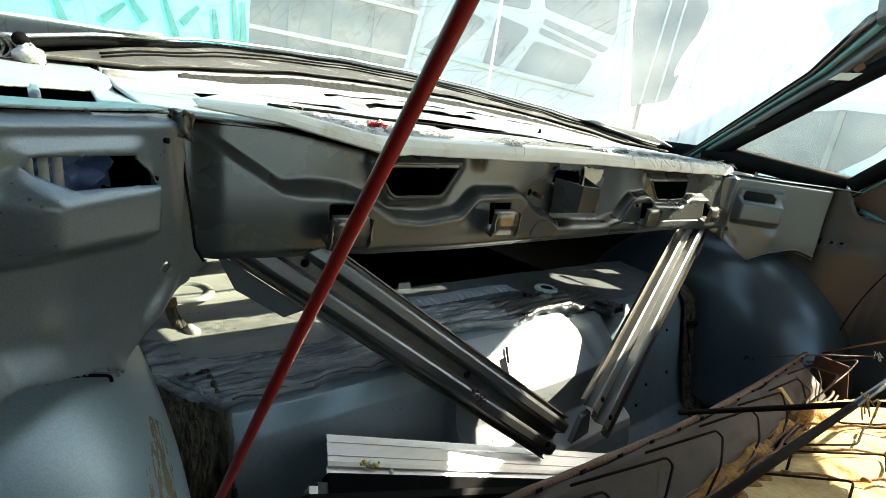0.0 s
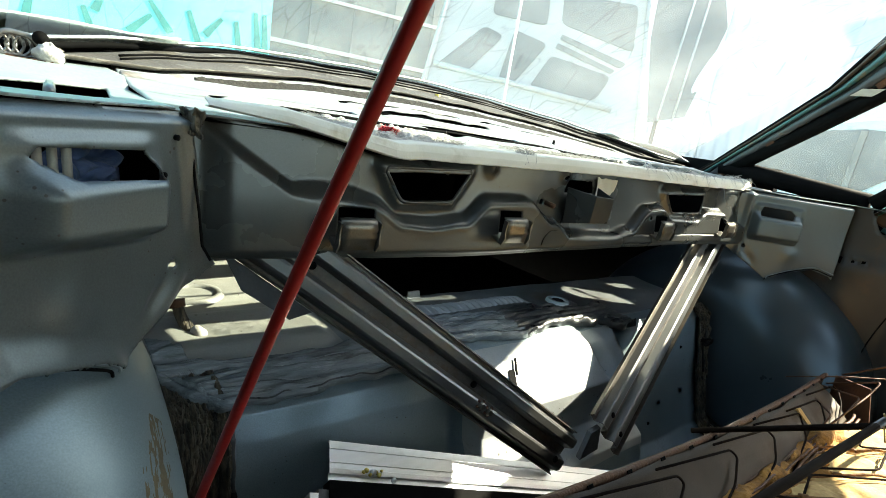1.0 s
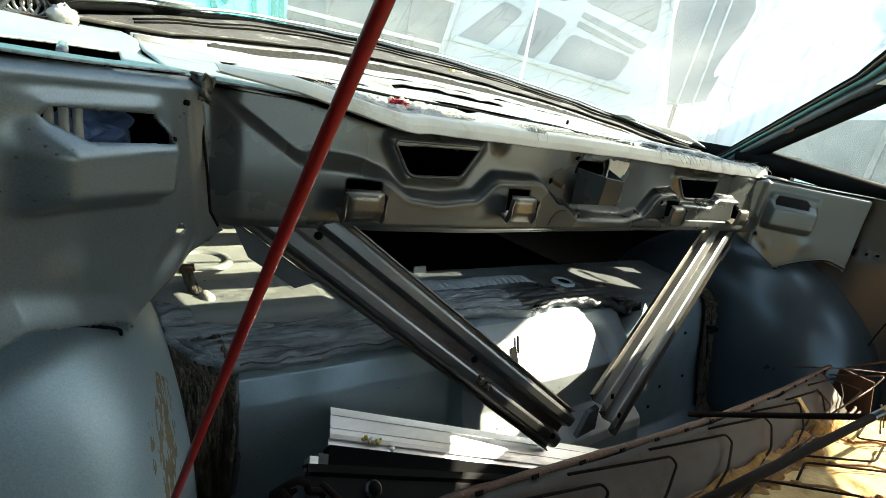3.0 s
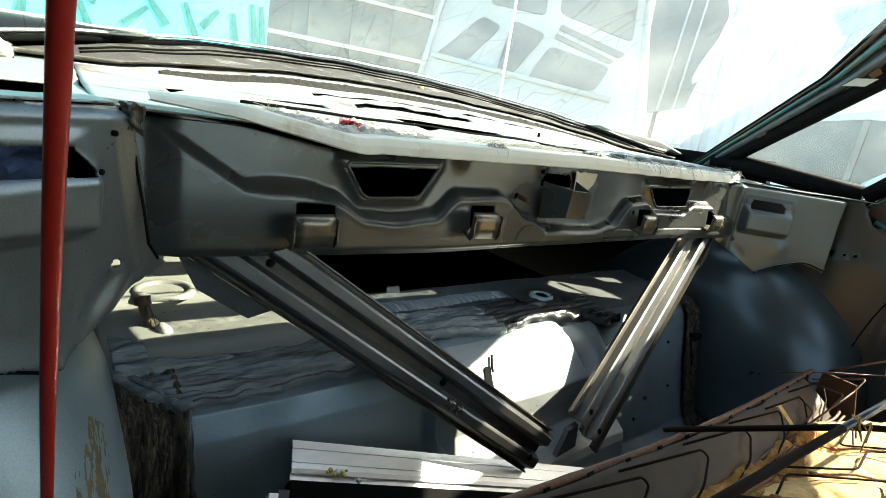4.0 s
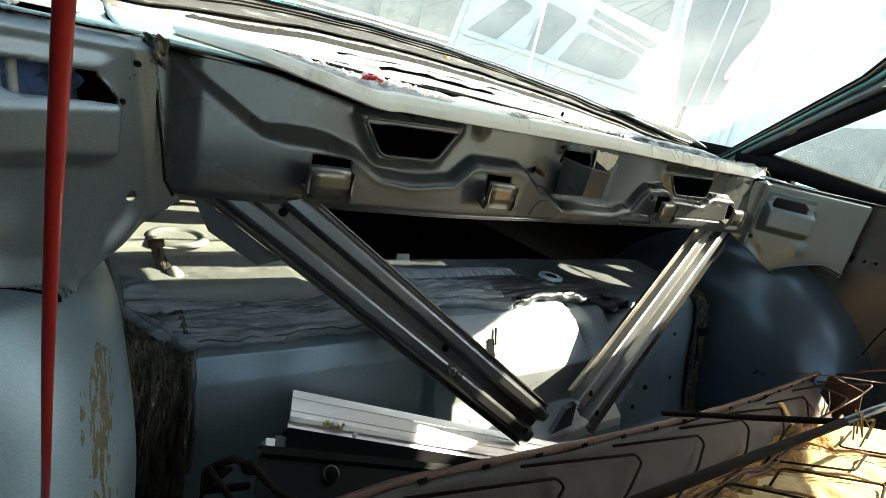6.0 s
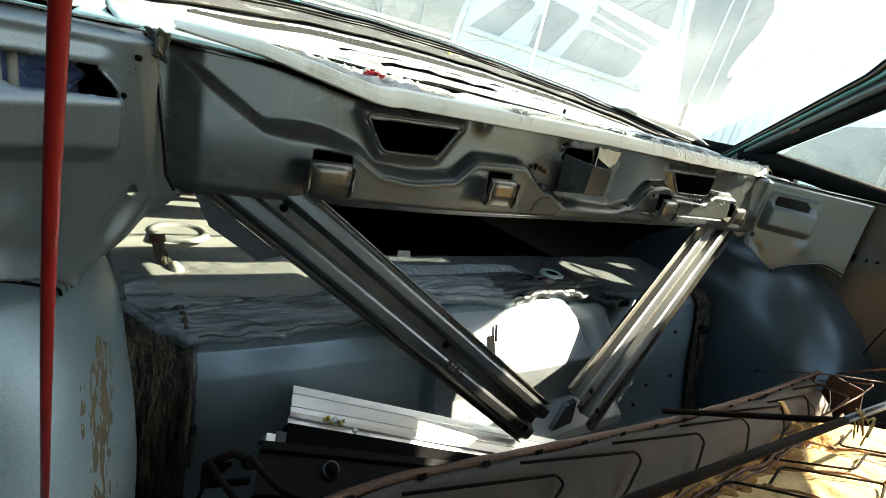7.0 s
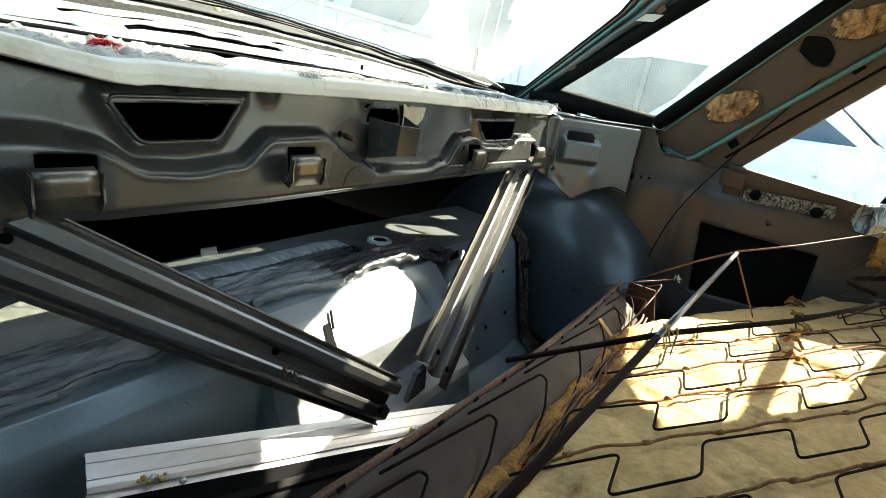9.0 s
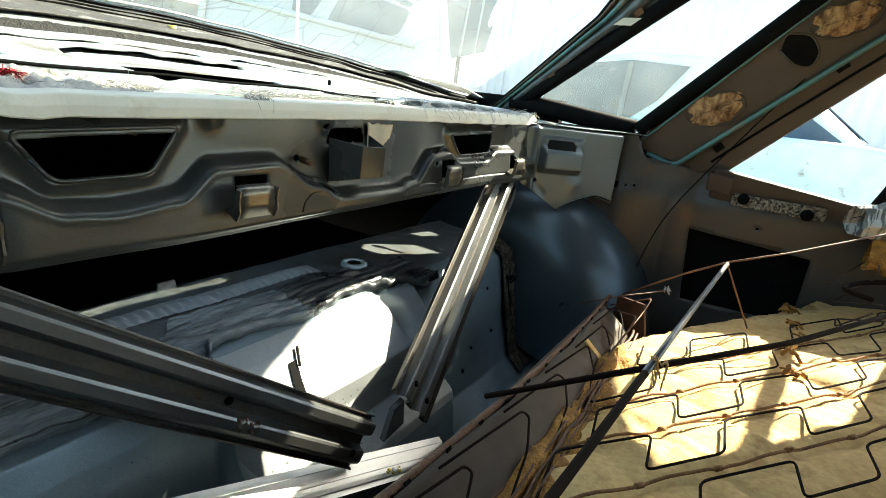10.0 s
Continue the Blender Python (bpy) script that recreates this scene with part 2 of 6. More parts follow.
M_STRIPE = surface("striped_cloth", (0.13, 0.125, 0.12), (0.55, 0.54, 0.51), 0.95, 0.0, 30, 200, 0.5, spread=0.12, stretch=(1, 5, 0.4), grain=0.4)
M_PAPER = surface("stained_paper", (0.45, 0.42, 0.36), (0.56, 0.53, 0.47), 0.9, 0.0, 12, 200, 0.3)


def pane(name, tint, haze):
    """Clear old window glass with a share of dust that scatters the daylight."""
    m, t, b = nodes_of(name)
    N, L = t.nodes.new, t.links.new
    tr, gl, df, tl = N("ShaderNodeBsdfTransparent"), N("ShaderNodeBsdfGlossy"), N("ShaderNodeBsdfDiffuse"), N("ShaderNodeBsdfTranslucent")
    tr.inputs["Color"].default_value = (*tint, 1)
    gl.inputs["Roughness"].default_value = 0.03
    df.inputs["Color"].default_value = tl.inputs["Color"].default_value = (0.75, 0.76, 0.74, 1)
    lw, pw, fr = N("ShaderNodeLayerWeight"), N("ShaderNodeMath"), N("ShaderNodeMath")
    pw.operation, fr.operation = "POWER", "MULTIPLY_ADD"
    L(lw.outputs["Facing"], pw.inputs[0])
    pw.inputs[1].default_value, fr.inputs[1].default_value, fr.inputs[2].default_value = 4.0, 0.35, 0.03
    L(pw.outputs["Value"], fr.inputs[0])
    m1, m2, m3 = N("ShaderNodeMixShader"), N("ShaderNodeMixShader"), N("ShaderNodeMixShader")
    L(fr.outputs["Value"], m1.inputs["Fac"])
    L(tr.outputs["BSDF"], m1.inputs[1])
    L(gl.outputs["BSDF"], m1.inputs[2])
    L(df.outputs["BSDF"], m2.inputs[1])
    L(tl.outputs["BSDF"], m2.inputs[2])
    m2.inputs["Fac"].default_value = 0.6
    tc, nz, rp = N("ShaderNodeTexCoord"), N("ShaderNodeTexNoise"), N("ShaderNodeMapRange")
    nz.inputs["Scale"].default_value, nz.inputs["Detail"].default_value = 5, 8
    L(tc.outputs["Object"], nz.inputs["Vector"])
    L(nz.outputs["Fac"], rp.inputs["Value"])
    rp.inputs["From Min"].default_value, rp.inputs["From Max"].default_value = 0.3, 0.75
    rp.inputs["To Min"].default_value, rp.inputs["To Max"].default_value = haze * 0.4, haze * 1.5
    vo, vr, ad = N("ShaderNodeTexVoronoi"), N("ShaderNodeMapRange"), N("ShaderNodeMath")
    vo.feature = "DISTANCE_TO_EDGE"
    vo.inputs["Scale"].default_value = 70
    L(tc.outputs["Object"], vo.inputs["Vector"])
    L(vo.outputs["Distance"], vr.inputs["Value"])
    vr.inputs["From Min"].default_value, vr.inputs["From Max"].default_value = 0.0, 0.035
    vr.inputs["To Min"].default_value, vr.inputs["To Max"].default_value = haze * 0.15, 0.0
    ad.operation = "ADD"
    L(rp.outputs["Result"], ad.inputs[0])
    L(vr.outputs["Result"], ad.inputs[1])
    L(ad.outputs["Value"], m3.inputs["Fac"])
    L(m1.outputs["Shader"], m3.inputs[1])
    L(m2.outputs["Shader"], m3.inputs[2])
    # long thin scratches
    mp, v2, sr, nz2, mk, dk, m4 = N("ShaderNodeMapping"), N("ShaderNodeTexVoronoi"), N("ShaderNodeMapRange"), N("ShaderNodeTexNoise"), N("ShaderNodeMath"), N("ShaderNodeBsdfDiffuse"), N("ShaderNodeMixShader")
    mp.inputs["Scale"].default_value, mp.inputs["Rotation"].default_value = (26, 7, 7), (0.3, 0.5, 0.9)
    L(tc.outputs["Object"], mp.inputs["Vector"])
    v2.feature = "DISTANCE_TO_EDGE"
    v2.inputs["Scale"].default_value = 1.0
    L(mp.outputs["Vector"], v2.inputs["Vector"])
    L(v2.outputs["Distance"], sr.inputs["Value"])
    sr.inputs["From Min"].default_value, sr.inputs["From Max"].default_value = 0.0, 0.022
    sr.inputs["To Min"].default_value, sr.inputs["To Max"].default_value = haze * 3.2, 0.0
    nz2.inputs["Scale"].default_value = 6
    L(tc.outputs["Object"], nz2.inputs["Vector"])
    mk.operation = "MULTIPLY"
    L(sr.outputs["Result"], mk.inputs[0])
    L(nz2.outputs["Fac"], mk.inputs[1])
    dk.inputs["Color"].default_value = (0.20, 0.21, 0.20, 1)
    L(mk.outputs["Value"], m4.inputs["Fac"])
    L(m3.outputs["Shader"], m4.inputs[1])
    L(dk.outputs["BSDF"], m4.inputs[2])
    L(m4.outputs["Shader"], t.nodes["Material Output"].inputs["Surface"])
    return m


M_DARKGLASS = surface("dark_car_glass", (0.05, 0.085, 0.12), (0.085, 0.125, 0.165), 0.10, 0.0, 3, 50, 0.0)
M_GLASS = pane("dusty_rear_glass", (0.80, 0.86, 0.855), 0.16)
M_GLASS2 = pane("side_glass", (0.92, 0.96, 0.96), 0.03)

# ---- building helpers ----


def thing(name, label, category, kind="", group="", at=(0, 0, 0)):
    ob = new(name)
    ob.location = at
    return tagged(ob, label, category, group, kind)


def part(name, geo, mat, parent=None, label="", smooth=True, thick=0.0, bevel=0.0, offset=0.0):
    """One mesh object out of (verts, faces) in world metres, under parent."""
    me = bpy.data.meshes.new(name)
    if isinstance(geo, tuple):
        me.from_pydata([tuple(v) for v in geo[0]], [], geo[1])
    else:
        geo.to_mesh(me)
        geo.free()
    me.validate()
    me.materials.append(mat)
    for p in me.polygons:
        p.use_smooth = smooth
    ob = new(name, me)
    if parent is not None:
        ob.parent = parent
        ob.matrix_parent_inverse = Matrix.Translation(parent.location).inverted() if parent.parent is None else Matrix()
    if label:
        ob["label"] = label
    if thick:
        md = ob.modifiers.new("thickness", "SOLIDIFY")
        md.thickness, md.offset = thick, offset
    if bevel:
        md = ob.modifiers.new("edge", "BEVEL")
        md.width, md.segments, md.limit_method = bevel, 2, "ANGLE"
    return ob


def single(name, geo, mat, label, category, kind="", group="", **kw):
    return tagged(part(name, geo, mat, **kw), label, category, group, kind)


def inside(x, y, poly):
    hit, j = False, len(poly) - 1
    for i in range(len(poly)):
        (xi, yi), (xj, yj) = poly[i], poly[j]
        if (yi > y) != (yj > y) and x < (xj - xi) * (y - yi) / (yj - yi) + xi:
            hit = not hit
        j = i
    return hit


def nearest(x, y, poly):
    best, spot = 1e9, (x, y)
    for i in range(len(poly)):
        (ax, ay), (bx, by) = poly[i - 1], poly[i]
        dx, dy = bx - ax, by - ay
        k = max(0.0, min(1.0, ((x - ax) * dx + (y - ay) * dy) / (dx * dx + dy * dy + 1e-12)))
        px, py = ax + k * dx, ay + k * dy
        d = math.hypot(px - x, py - y)
        if d < best:
            best, spot = d, (px, py)
    return best, spot


def sheet(fn, u0, u1, nu, v0, v1, nv, holes=(), outline=None):
    """A pressed sheet: fn(u, v) gives a place; holes and the outline are polygons in u, v, and the grid is drawn onto their edges."""
    su, sv = (u1 - u0) / nu, (v1 - v0) / nv
    reach = 0.72 * max(su, sv)
    edges = list(holes) + ([outline] if outline else [])
    boxes = [(min(p[0] for p in e) - reach, max(p[0] for p in e) + reach, min(p[1] for p in e) - reach, max(p[1] for p in e) + reach) for e in edges]
    uv = []
    for j in range(nv + 1):
        for i in range(nu + 1):
            u, v = u0 + su * i, v0 + sv * j
            for e, b in zip(edges, boxes):
                if b[0] <= u <= b[1] and b[2] <= v <= b[3]:
                    d, spot = nearest(u, v, e)
                    if d < reach * 0.8:
                        u, v = spot
                        break
            uv.append((u, v))
    faces = []
    for j in range(nv):
        for i in range(nu):
            q = (j * (nu + 1) + i, j * (nu + 1) + i + 1, (j + 1) * (nu + 1) + i + 1, (j + 1) * (nu + 1) + i)
            cu, cv = sum(uv[k][0] for k in q) / 4, sum(uv[k][1] for k in q) / 4
            if any(inside(cu, cv, h) for h in holes) or (outline and not inside(cu, cv, outline)):
                continue
            faces.append(q)
    used = sorted({k for q in faces for k in q})
    ren = {k: n for n, k in enumerate(used)}
    return [fn(*uv[k]) for k in used], [tuple(ren[k] for k in q) for q in faces]


def tube(pts, r, n=8, ends=True, taper=None):
    """A round bar swept along points."""
    pts = [Vector(p) for p in pts]
    verts, faces = [], []
    up = Vector((0.13, 0.21, 1)).normalized()
    for i, p in enumerate(pts):
        d = (pts[min(i + 1, len(pts) - 1)] - pts[max(i - 1, 0)]).normalized()
        side = d.cross(up)
        if side.length < 0.05:
            side = d.cross(Vector((1, 0, 0)))
        side.normalize()
        upv = side.cross(d).normalized()
        rad = r if taper is None else r * taper[i]
        for k in range(n):
            a = 2 * math.pi * k / n
            verts.append(p + (side * math.cos(a) + upv * math.sin(a)) * rad)
    for i in range(len(pts) - 1):
        for k in range(n):
            faces.append((i * n + k, i * n + (k + 1) % n, (i + 1) * n + (k + 1) % n, (i + 1) * n + k))
    if ends:
        faces.append(tuple(range(n - 1, -1, -1)))
        faces.append(tuple(range(len(verts) - n, len(verts))))
    return verts, faces


def smooth_path(pts, k=5):
    """Catmull-Rom through points."""
    P = [Vector(p) for p in pts]
    P = [P[0] * 2 - P[1]] + P + [P[-1] * 2 - P[-2]]
    out = []
    for i in range(1, len(P) - 2):
        for j in range(k):
            t = j / k
            out.append(0.5 * ((2 * P[i]) + (P[i + 1] - P[i - 1]) * t + (2 * P[i - 1] - 5 * P[i] + 4 * P[i + 1] - P[i + 2]) * t * t + (3 * P[i] - P[i - 1] - 3 * P[i + 1] + P[i + 2]) * t ** 3))
    return out + [P[-2]]


def rounded(pts, r, k=4):
    """A bent path with rounded corners."""
    P = [Vector(p) for p in pts]
    out = [P[0]]
    for i in range(1, len(P) - 1):
        a, b = (P[i - 1] - P[i]), (P[i + 1] - P[i])
        q = min(r, a.length * 0.45, b.length * 0.45)
        s, e = P[i] + a.normalized() * q, P[i] + b.normalized() * q
        for j in range(k + 1):
            t = j / k
            out.append(s * (1 - t) ** 2 + P[i] * 2 * t * (1 - t) + e * t * t)
    return out + [P[-1]]


def bar(profile, a, b, side, out):
    """An open pressed section (w, h) drawn from a to b; side and out span the section."""
    a, b, side, out = Vector(a), Vector(b), Vector(side), Vector(out)
    n, steps = len(profile), 24
    verts, faces = [], []
    for i in range(steps + 1):
        c = a.lerp(b, i / steps)
        verts += [c + side * w + out * h for w, h in profile]
    for i in range(steps):
        for k in range(n - 1):
            faces.append((i * n + k, i * n + k + 1, (i + 1) * n + k + 1, (i + 1) * n + k))
    return verts, faces


def block(lo, hi, bev=0.0):
    bm = bmesh.new()
    bmesh.ops.create_cube(bm, size=1)
    for v in bm.verts:
        v.co = Vector([(l + h) / 2 + c * (h - l) for c, l, h in zip(v.co, lo, hi)])
    if bev:
        bmesh.ops.bevel(bm, geom=bm.edges[:], offset=bev, segments=2, affect="EDGES")
    return bm


def slab(corners, depth):
    """A plate from a ring of corners, thickened along depth."""
    C, d, n = [Vector(c) for c in corners], Vector(depth), len(corners)
    verts = C + [c + d for c in C]
    faces = [tuple(range(n)), tuple(range(2 * n - 1, n - 1, -1))] + [(i, i + n, (i + 1) % n + n, (i + 1) % n) for i in range(n)]
    return verts, faces


def ease(x):
    x = max(0.0, min(1.0, x))
    return x * x * (3 - 2 * x)


def curve(x, table):
    """Smooth reading of a table of (x, value)."""
    if x <= table[0][0]:
        return table[0][1]
    for (x0, a), (x1, b) in zip(table, table[1:]):
        if x <= x1:
            return a + (b - a) * ease((x - x0) / (x1 - x0))
    return table[-1][1]


def wob(x, y, z, s, a):
    return a * noise.noise(Vector((x * s, y * s, z * s)))


# ---- ground and surroundings ----
ground = single("ground", sheet(lambda u, v: (u, v, 0.02 * noise.noise(Vector((u, v, 0)))), -60, 60, 60, -60, 60, 60), M_CONCRETE, "pale dusty concrete yard under the car", "ground", "structure")

# ---- floor of the car: seat pan, steep kick-up and axle hump in one pressing ----
FLOOR = [(-0.42, 0.30), (-0.20, 0.30), (-0.085, 0.315), (-0.045, 0.355), (-0.026, 0.42), (-0.012, 0.48), (-0.002, 0.53), (0.007, 0.575), (0.018, 0.605), (0.034, 0.622), (0.055, 0.627), (0.15, 0.632), (0.245, 0.634), (0.27, 0.625), (0.285, 0.59), (0.30, 0.50), (0.33, 0.46), (0.55, 0.45), (1.42, 0.45)]
CENTRE = [(-0.42, 0.30), (-0.20, 0.30), (-0.135, 0.315), (-0.118, 0.37), (-0.110, 0.42), (-0.098, 0.455), (-0.054, 0.486), (-0.047, 0.520), (-0.052, 0.558), (0.004, 0.608), (0.055, 0.627)] + FLOOR[11:]


def centre_share(x):
    return ease((x + 0.235) / 0.03) * ease((0.205 - x) / 0.035)


def profile(x, k):
    i = min(int(k), len(FLOOR) - 2)
    q, c = k - i, centre_share(x)
    y, z = (FLOOR[i][n] + q * (FLOOR[i + 1][n] - FLOOR[i][n]) for n in (0, 1))
    if c > 0 and i < 10:
        yc, zc = (CENTRE[i][n] + q * (CENTRE[i + 1][n] - CENTRE[i][n]) for n in (0, 1))
        y, z = y + c * (yc - y), z + c * (zc - z)
    return y, z


def floor_z(x, y):
    """Height of the hump's top and the boot floor behind it."""
    z = 0.45
    for (ya, za), (yb, zb) in zip(FLOOR, FLOOR[1:]):
        if y <= yb:
            z = za + (zb - za) * (y - ya) / (yb - ya)
            break
    if y > 0.25:
        z += (0.634 - z) * ease((-0.33 - x) / 0.04) * ease((0.62 - y) / 0.03)
    if 0.10 < y < 0.25 and x > -0.32:
        z += 0.006 * math.exp(-((y - 0.17) / 0.018) ** 2) * (0.88 + 0.12 * math.sin(x * 420)) * ease((0.08 - x) / 0.02)
    if x < -0.33 and y > 0.10:
        z += 0.010 * ease((y - 0.285) / 0.012) * ease((-0.37 - x) / 0.02) + 0.008 * ease((y - 0.11) / 0.02) * ease((-0.37 - x) / 0.02) * ease((0.245 - y) / 0.015)
    return z + wob(x, y, 0, 9, 0.003) + wob(x, y, 3, 28, 0.0012)


DENTS = ((0.118, 0.592, 0.014, 0.034), (-0.33, 0.50, 0.012, 0.004), (-0.46, 0.53, 0.03, 0.004), (-0.40, 0.46, 0.012, 0.004), (0.30, 0.47, 0.010, 0.005), (0.38, 0.52, 0.008, 0.004), (0.26, 0.44, 0.008, 0.004), (-0.30, 0.56, 0.025, -0.0015))


def floor_fn(x, k):
    y, z = profile(x, k)
    if y > 0.06:
        return (x, y, floor_z(x, y))
    drop = 0.0
    for dx, dz, r, d in DENTS:
        g_ = d * math.exp(-((x - dx) ** 2 / r ** 2 + (z - dz) ** 2 / (1.8 * r) ** 2))
        y += g_
        drop += g_ if d > 0.01 else 0.0
    return (x, y + wob(x, z, 0, 6, 0.007) + wob(x, z, 3, 22, 0.0015), z - drop + wob(x, y, 0, 9, 0.003) * ease((z - 0.35) / 0.2))


floor = single("floor", sheet(floor_fn, -0.86, 0.86, 330, 0, 10.0, 150), M_KICK, "dented blue-grey painted steel floor pressing of a stripped car", "floor", "structure", thick=0.002, offset=-1)
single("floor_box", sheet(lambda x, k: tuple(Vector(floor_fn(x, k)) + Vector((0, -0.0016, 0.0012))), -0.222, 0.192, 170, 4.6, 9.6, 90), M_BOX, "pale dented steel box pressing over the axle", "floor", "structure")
single("boot_floor", sheet(floor_fn, -0.86, 0.86, 330, 10.0, 12.0, 40), M_HUMP, "dusty grey painted hump top", "floor", "structure", thick=0.002, offset=-1)
# the well's black is the boot's shade put into the colour
single("boot_well", sheet(floor_fn, -0.86, 0.86, 120, 12.0, len(FLOOR) - 1.0, 60), M_BLACK, "boot well behind the hump, painted black for its shade", "floor", "structure", thick=0.002, offset=-1)
seat_pan = single("floor_pan", block((-0.86, -1.62, 0.27), (0.86, -0.41, 0.298)), M_DARKMETAL, "dark bare steel floor pan in front of the hump", "floor", "structure", smooth=False)

# ---- wheel houses ----


def wheel_house(side):
    """A half barrel with a wide rounded shoulder on its inner face."""
    cy, cz, R, r = 0.05, 0.40, 0.375, 0.15

    def fn(a, q):
        # q runs from the crown (outer) over the shoulder to the middle of the inner face
        if q < 1:
            rad, x = R, 0.90 + (0.61 + r - 0.90) * q
        elif q < 2:
            t = (q - 1) * math.pi / 2
            rad, x = R - r + r * math.cos(t), 0.61 + r - r * math.sin(t)
        else:
            rad, x = (R - r) * (3 - q), 0.61 - 0.01 * (q - 2)
        y, z = cy + rad * math.cos(a), cz + rad * math.sin(a)
        if side < 0:
            x += 0.030 * ease((0.60 - z) / 0.22) * ease((0.80 - x) / 0.1)
        d = wob(x, y, z, 7, 0.004) - 0.004 * math.exp(-((y + 0.19) ** 2 + (z - 0.62) ** 2) / 0.0002)
        return (side * (x + d), y, z)
    v, f = sheet(fn, -0.35, math.pi + 0.35, 72, 0, 2.98, 60)
    if side > 0:
        f = [q[::-1] for q in f]
    # same paint on both sides; light and shade are painted in as two tones
    ob = single("wheel_house", (v, f), M_HOUSE if side < 0 else M_BLUE, "smooth rounded %s wheel house bulging into the cabin" % ("lit-toned blue" if side < 0 else "shade-toned blue-grey"), "wheel house", "structure", "wheel houses", thick=0.002)
    if side < 0:
        # rusty run down the inner face, broken up at its edges
        vv, ff, nn, nj = [], [], 300, 120
        for i in range(nn + 1):
            for j in range(nj + 1):
                a, q = 1.98 + 0.95 * i / nn, 1.34 + 0.44 * j / nj
                p = fn(a, q)
                vv.append((p[0] + 0.0012, p[1], p[2]))
        for i in range(nn):
            for j in range(nj):
                t = i / nn
                m = 0.30 + 0.30 * t - abs((j / nj - 0.62 + 0.25 * t) * 3.2)
                m += 0.55 * noise.noise(Vector((i * 0.025, j * 0.17, 2))) + 0.45 * noise.noise(Vector((i * 0.08, j * 0.45, 5)))
                if m > 0.10:
                    ff.append((i * (nj + 1) + j, i * (nj + 1) + j + 1, (i + 1) * (nj + 1) + j + 1, (i + 1) * (nj + 1) + j))
        part("rust_run", (vv, ff), M_RUSTRUN, ob, "flaking yellow-brown rust run")
    return ob


wheel_house(-1)
wheel_house(1)

# ---- bulkhead panel under the shelf ----
RIB = [(-0.62, 1.02), (-0.585, 0.955), (-0.552, 0.902), (-0.530, 0.883), (-0.505, 0.868), (-0.45, 0.862), (-0.415, 0.855), (-0.37, 0.835), (-0.335, 0.832), (-0.28, 0.838), (-0.235, 0.866), (-0.165, 0.868), (-0.10, 0.838), (-0.055, 0.820), (0.06, 0.818), (0.11, 0.828), (0.165, 0.868), (0.205, 0.872), (0.25, 0.852), (0.36, 0.850), (0.40, 0.868), (0.47, 0.868), (0.52, 0.84), (0.62, 0.84)]
HOLE_A = [(-0.402, 0.897), (-0.268, 0.903), (-0.300, 0.861), (-0.376, 0.858)]
HOLE_B = [(0.222, 0.899), (0.388, 0.903), (0.376, 0.864), (0.252, 0.862)]
CLIPS = [(-0.434, 0.829), (-0.197, 0.834), (0.205, 0.836), (0.478, 0.838)]
CLIP_HOLES = [[(cx - 0.022, cz - 0.016), (cx + 0.020, cz - 0.016), (cx + 0.020, cz + 0.021), (cx - 0.022, cz + 0.021)] for cx, cz in CLIPS]
DOTS = [[(cx + r * math.cos(a * 0.785), cz + r * math.sin(a * 0.785)) for a in range(8)] for cx, cz, r in ((-0.120, 0.868, 0.0045), (0.168, 0.852, 0.004), (-0.075, 0.913, 0.005))]


PANEL_TOP = [(-0.605, 0.930), (-0.50, 0.921), (-0.41, 0.908), (-0.385, 0.910), (-0.36, 0.915), (0.0, 0.926), (0.60, 0.934)]


def panel_fn(x, z):
    if z > 0.885:
        z = 0.885 + (z - 0.885) * (float(np.interp(x, [q[0] for q in PANEL_TOP], [q[1] for q in PANEL_TOP])) - 0.885) / 0.049
    left = ease((-0.40 - x) / 0.05)
    zb = (1 - left) * curve(x, RIB) + left * float(np.interp(x, [-0.62, -0.565, -0.508, -0.462, -0.40], [0.945, 0.902, 0.866, 0.866, 0.860]))
    y = 0.012 * (z - 0.8) / 0.13 + 0.012 * ease((-0.560 - x) / 0.035)
    soft = 0.014 + 0.010 * left * ease((x + 0.51) / 0.03)
    y -= (0.017 - 0.009 * left) * ease((zb - z) / soft + 0.5) + 0.004 * (1 - left) * ease((x + 0.47) / 0.06) * math.exp(-((z - zb) / 0.006) ** 2)
    for h in (HOLE_A, HOLE_B):
        d, _ = nearest(x, z, h)
        y -= 0.009 * math.exp(-(d / 0.008) ** 2) if not inside(x, z, h) else 0.009
    y -= 0.008 * math.exp(-((x + 0.232) ** 2 + (z - 0.912) ** 2) / 0.00012) + 0.010 * math.exp(-((x + 0.075) ** 2 + (z - 0.913) ** 2) / 0.00010)
    y += 0.006 * ease((0.806 - z) / 0.008)
    return (x, y + wob(x, 0, z, 7, 0.006), z + (0.004 * math.sin(x * 5) if z < 0.82 else 0))


bulkhead = part("wall_rear", sheet(panel_fn, -0.604, 0.604, 440, 0.797, 0.934, 52, [HOLE_A, HOLE_B, [(-0.070, 0.884), (-0.064, 0.908), (-0.002, 0.909), (0.004, 0.886)]] + CLIP_HOLES + DOTS), M_PANEL, thick=0.0016, offset=1)
tagged(bulkhead, "grey pressed-steel bulkhead panel with holes under the rear shelf", "panel", kind="structure")


for hole in (HOLE_A, HOLE_B):
    path = [Vector((x, panel_fn(x, z)[1] - 0.0015, z)) for x, z in hole + hole[:1]]
    mid = [(path[0] + path[-2]) / 2] + path[:-1] + [(path[0] + path[-2]) / 2]
    part("hole_rim", tube(rounded(mid, 0.010, 5), 0.0022, 8), M_PANEL, bulkhead)


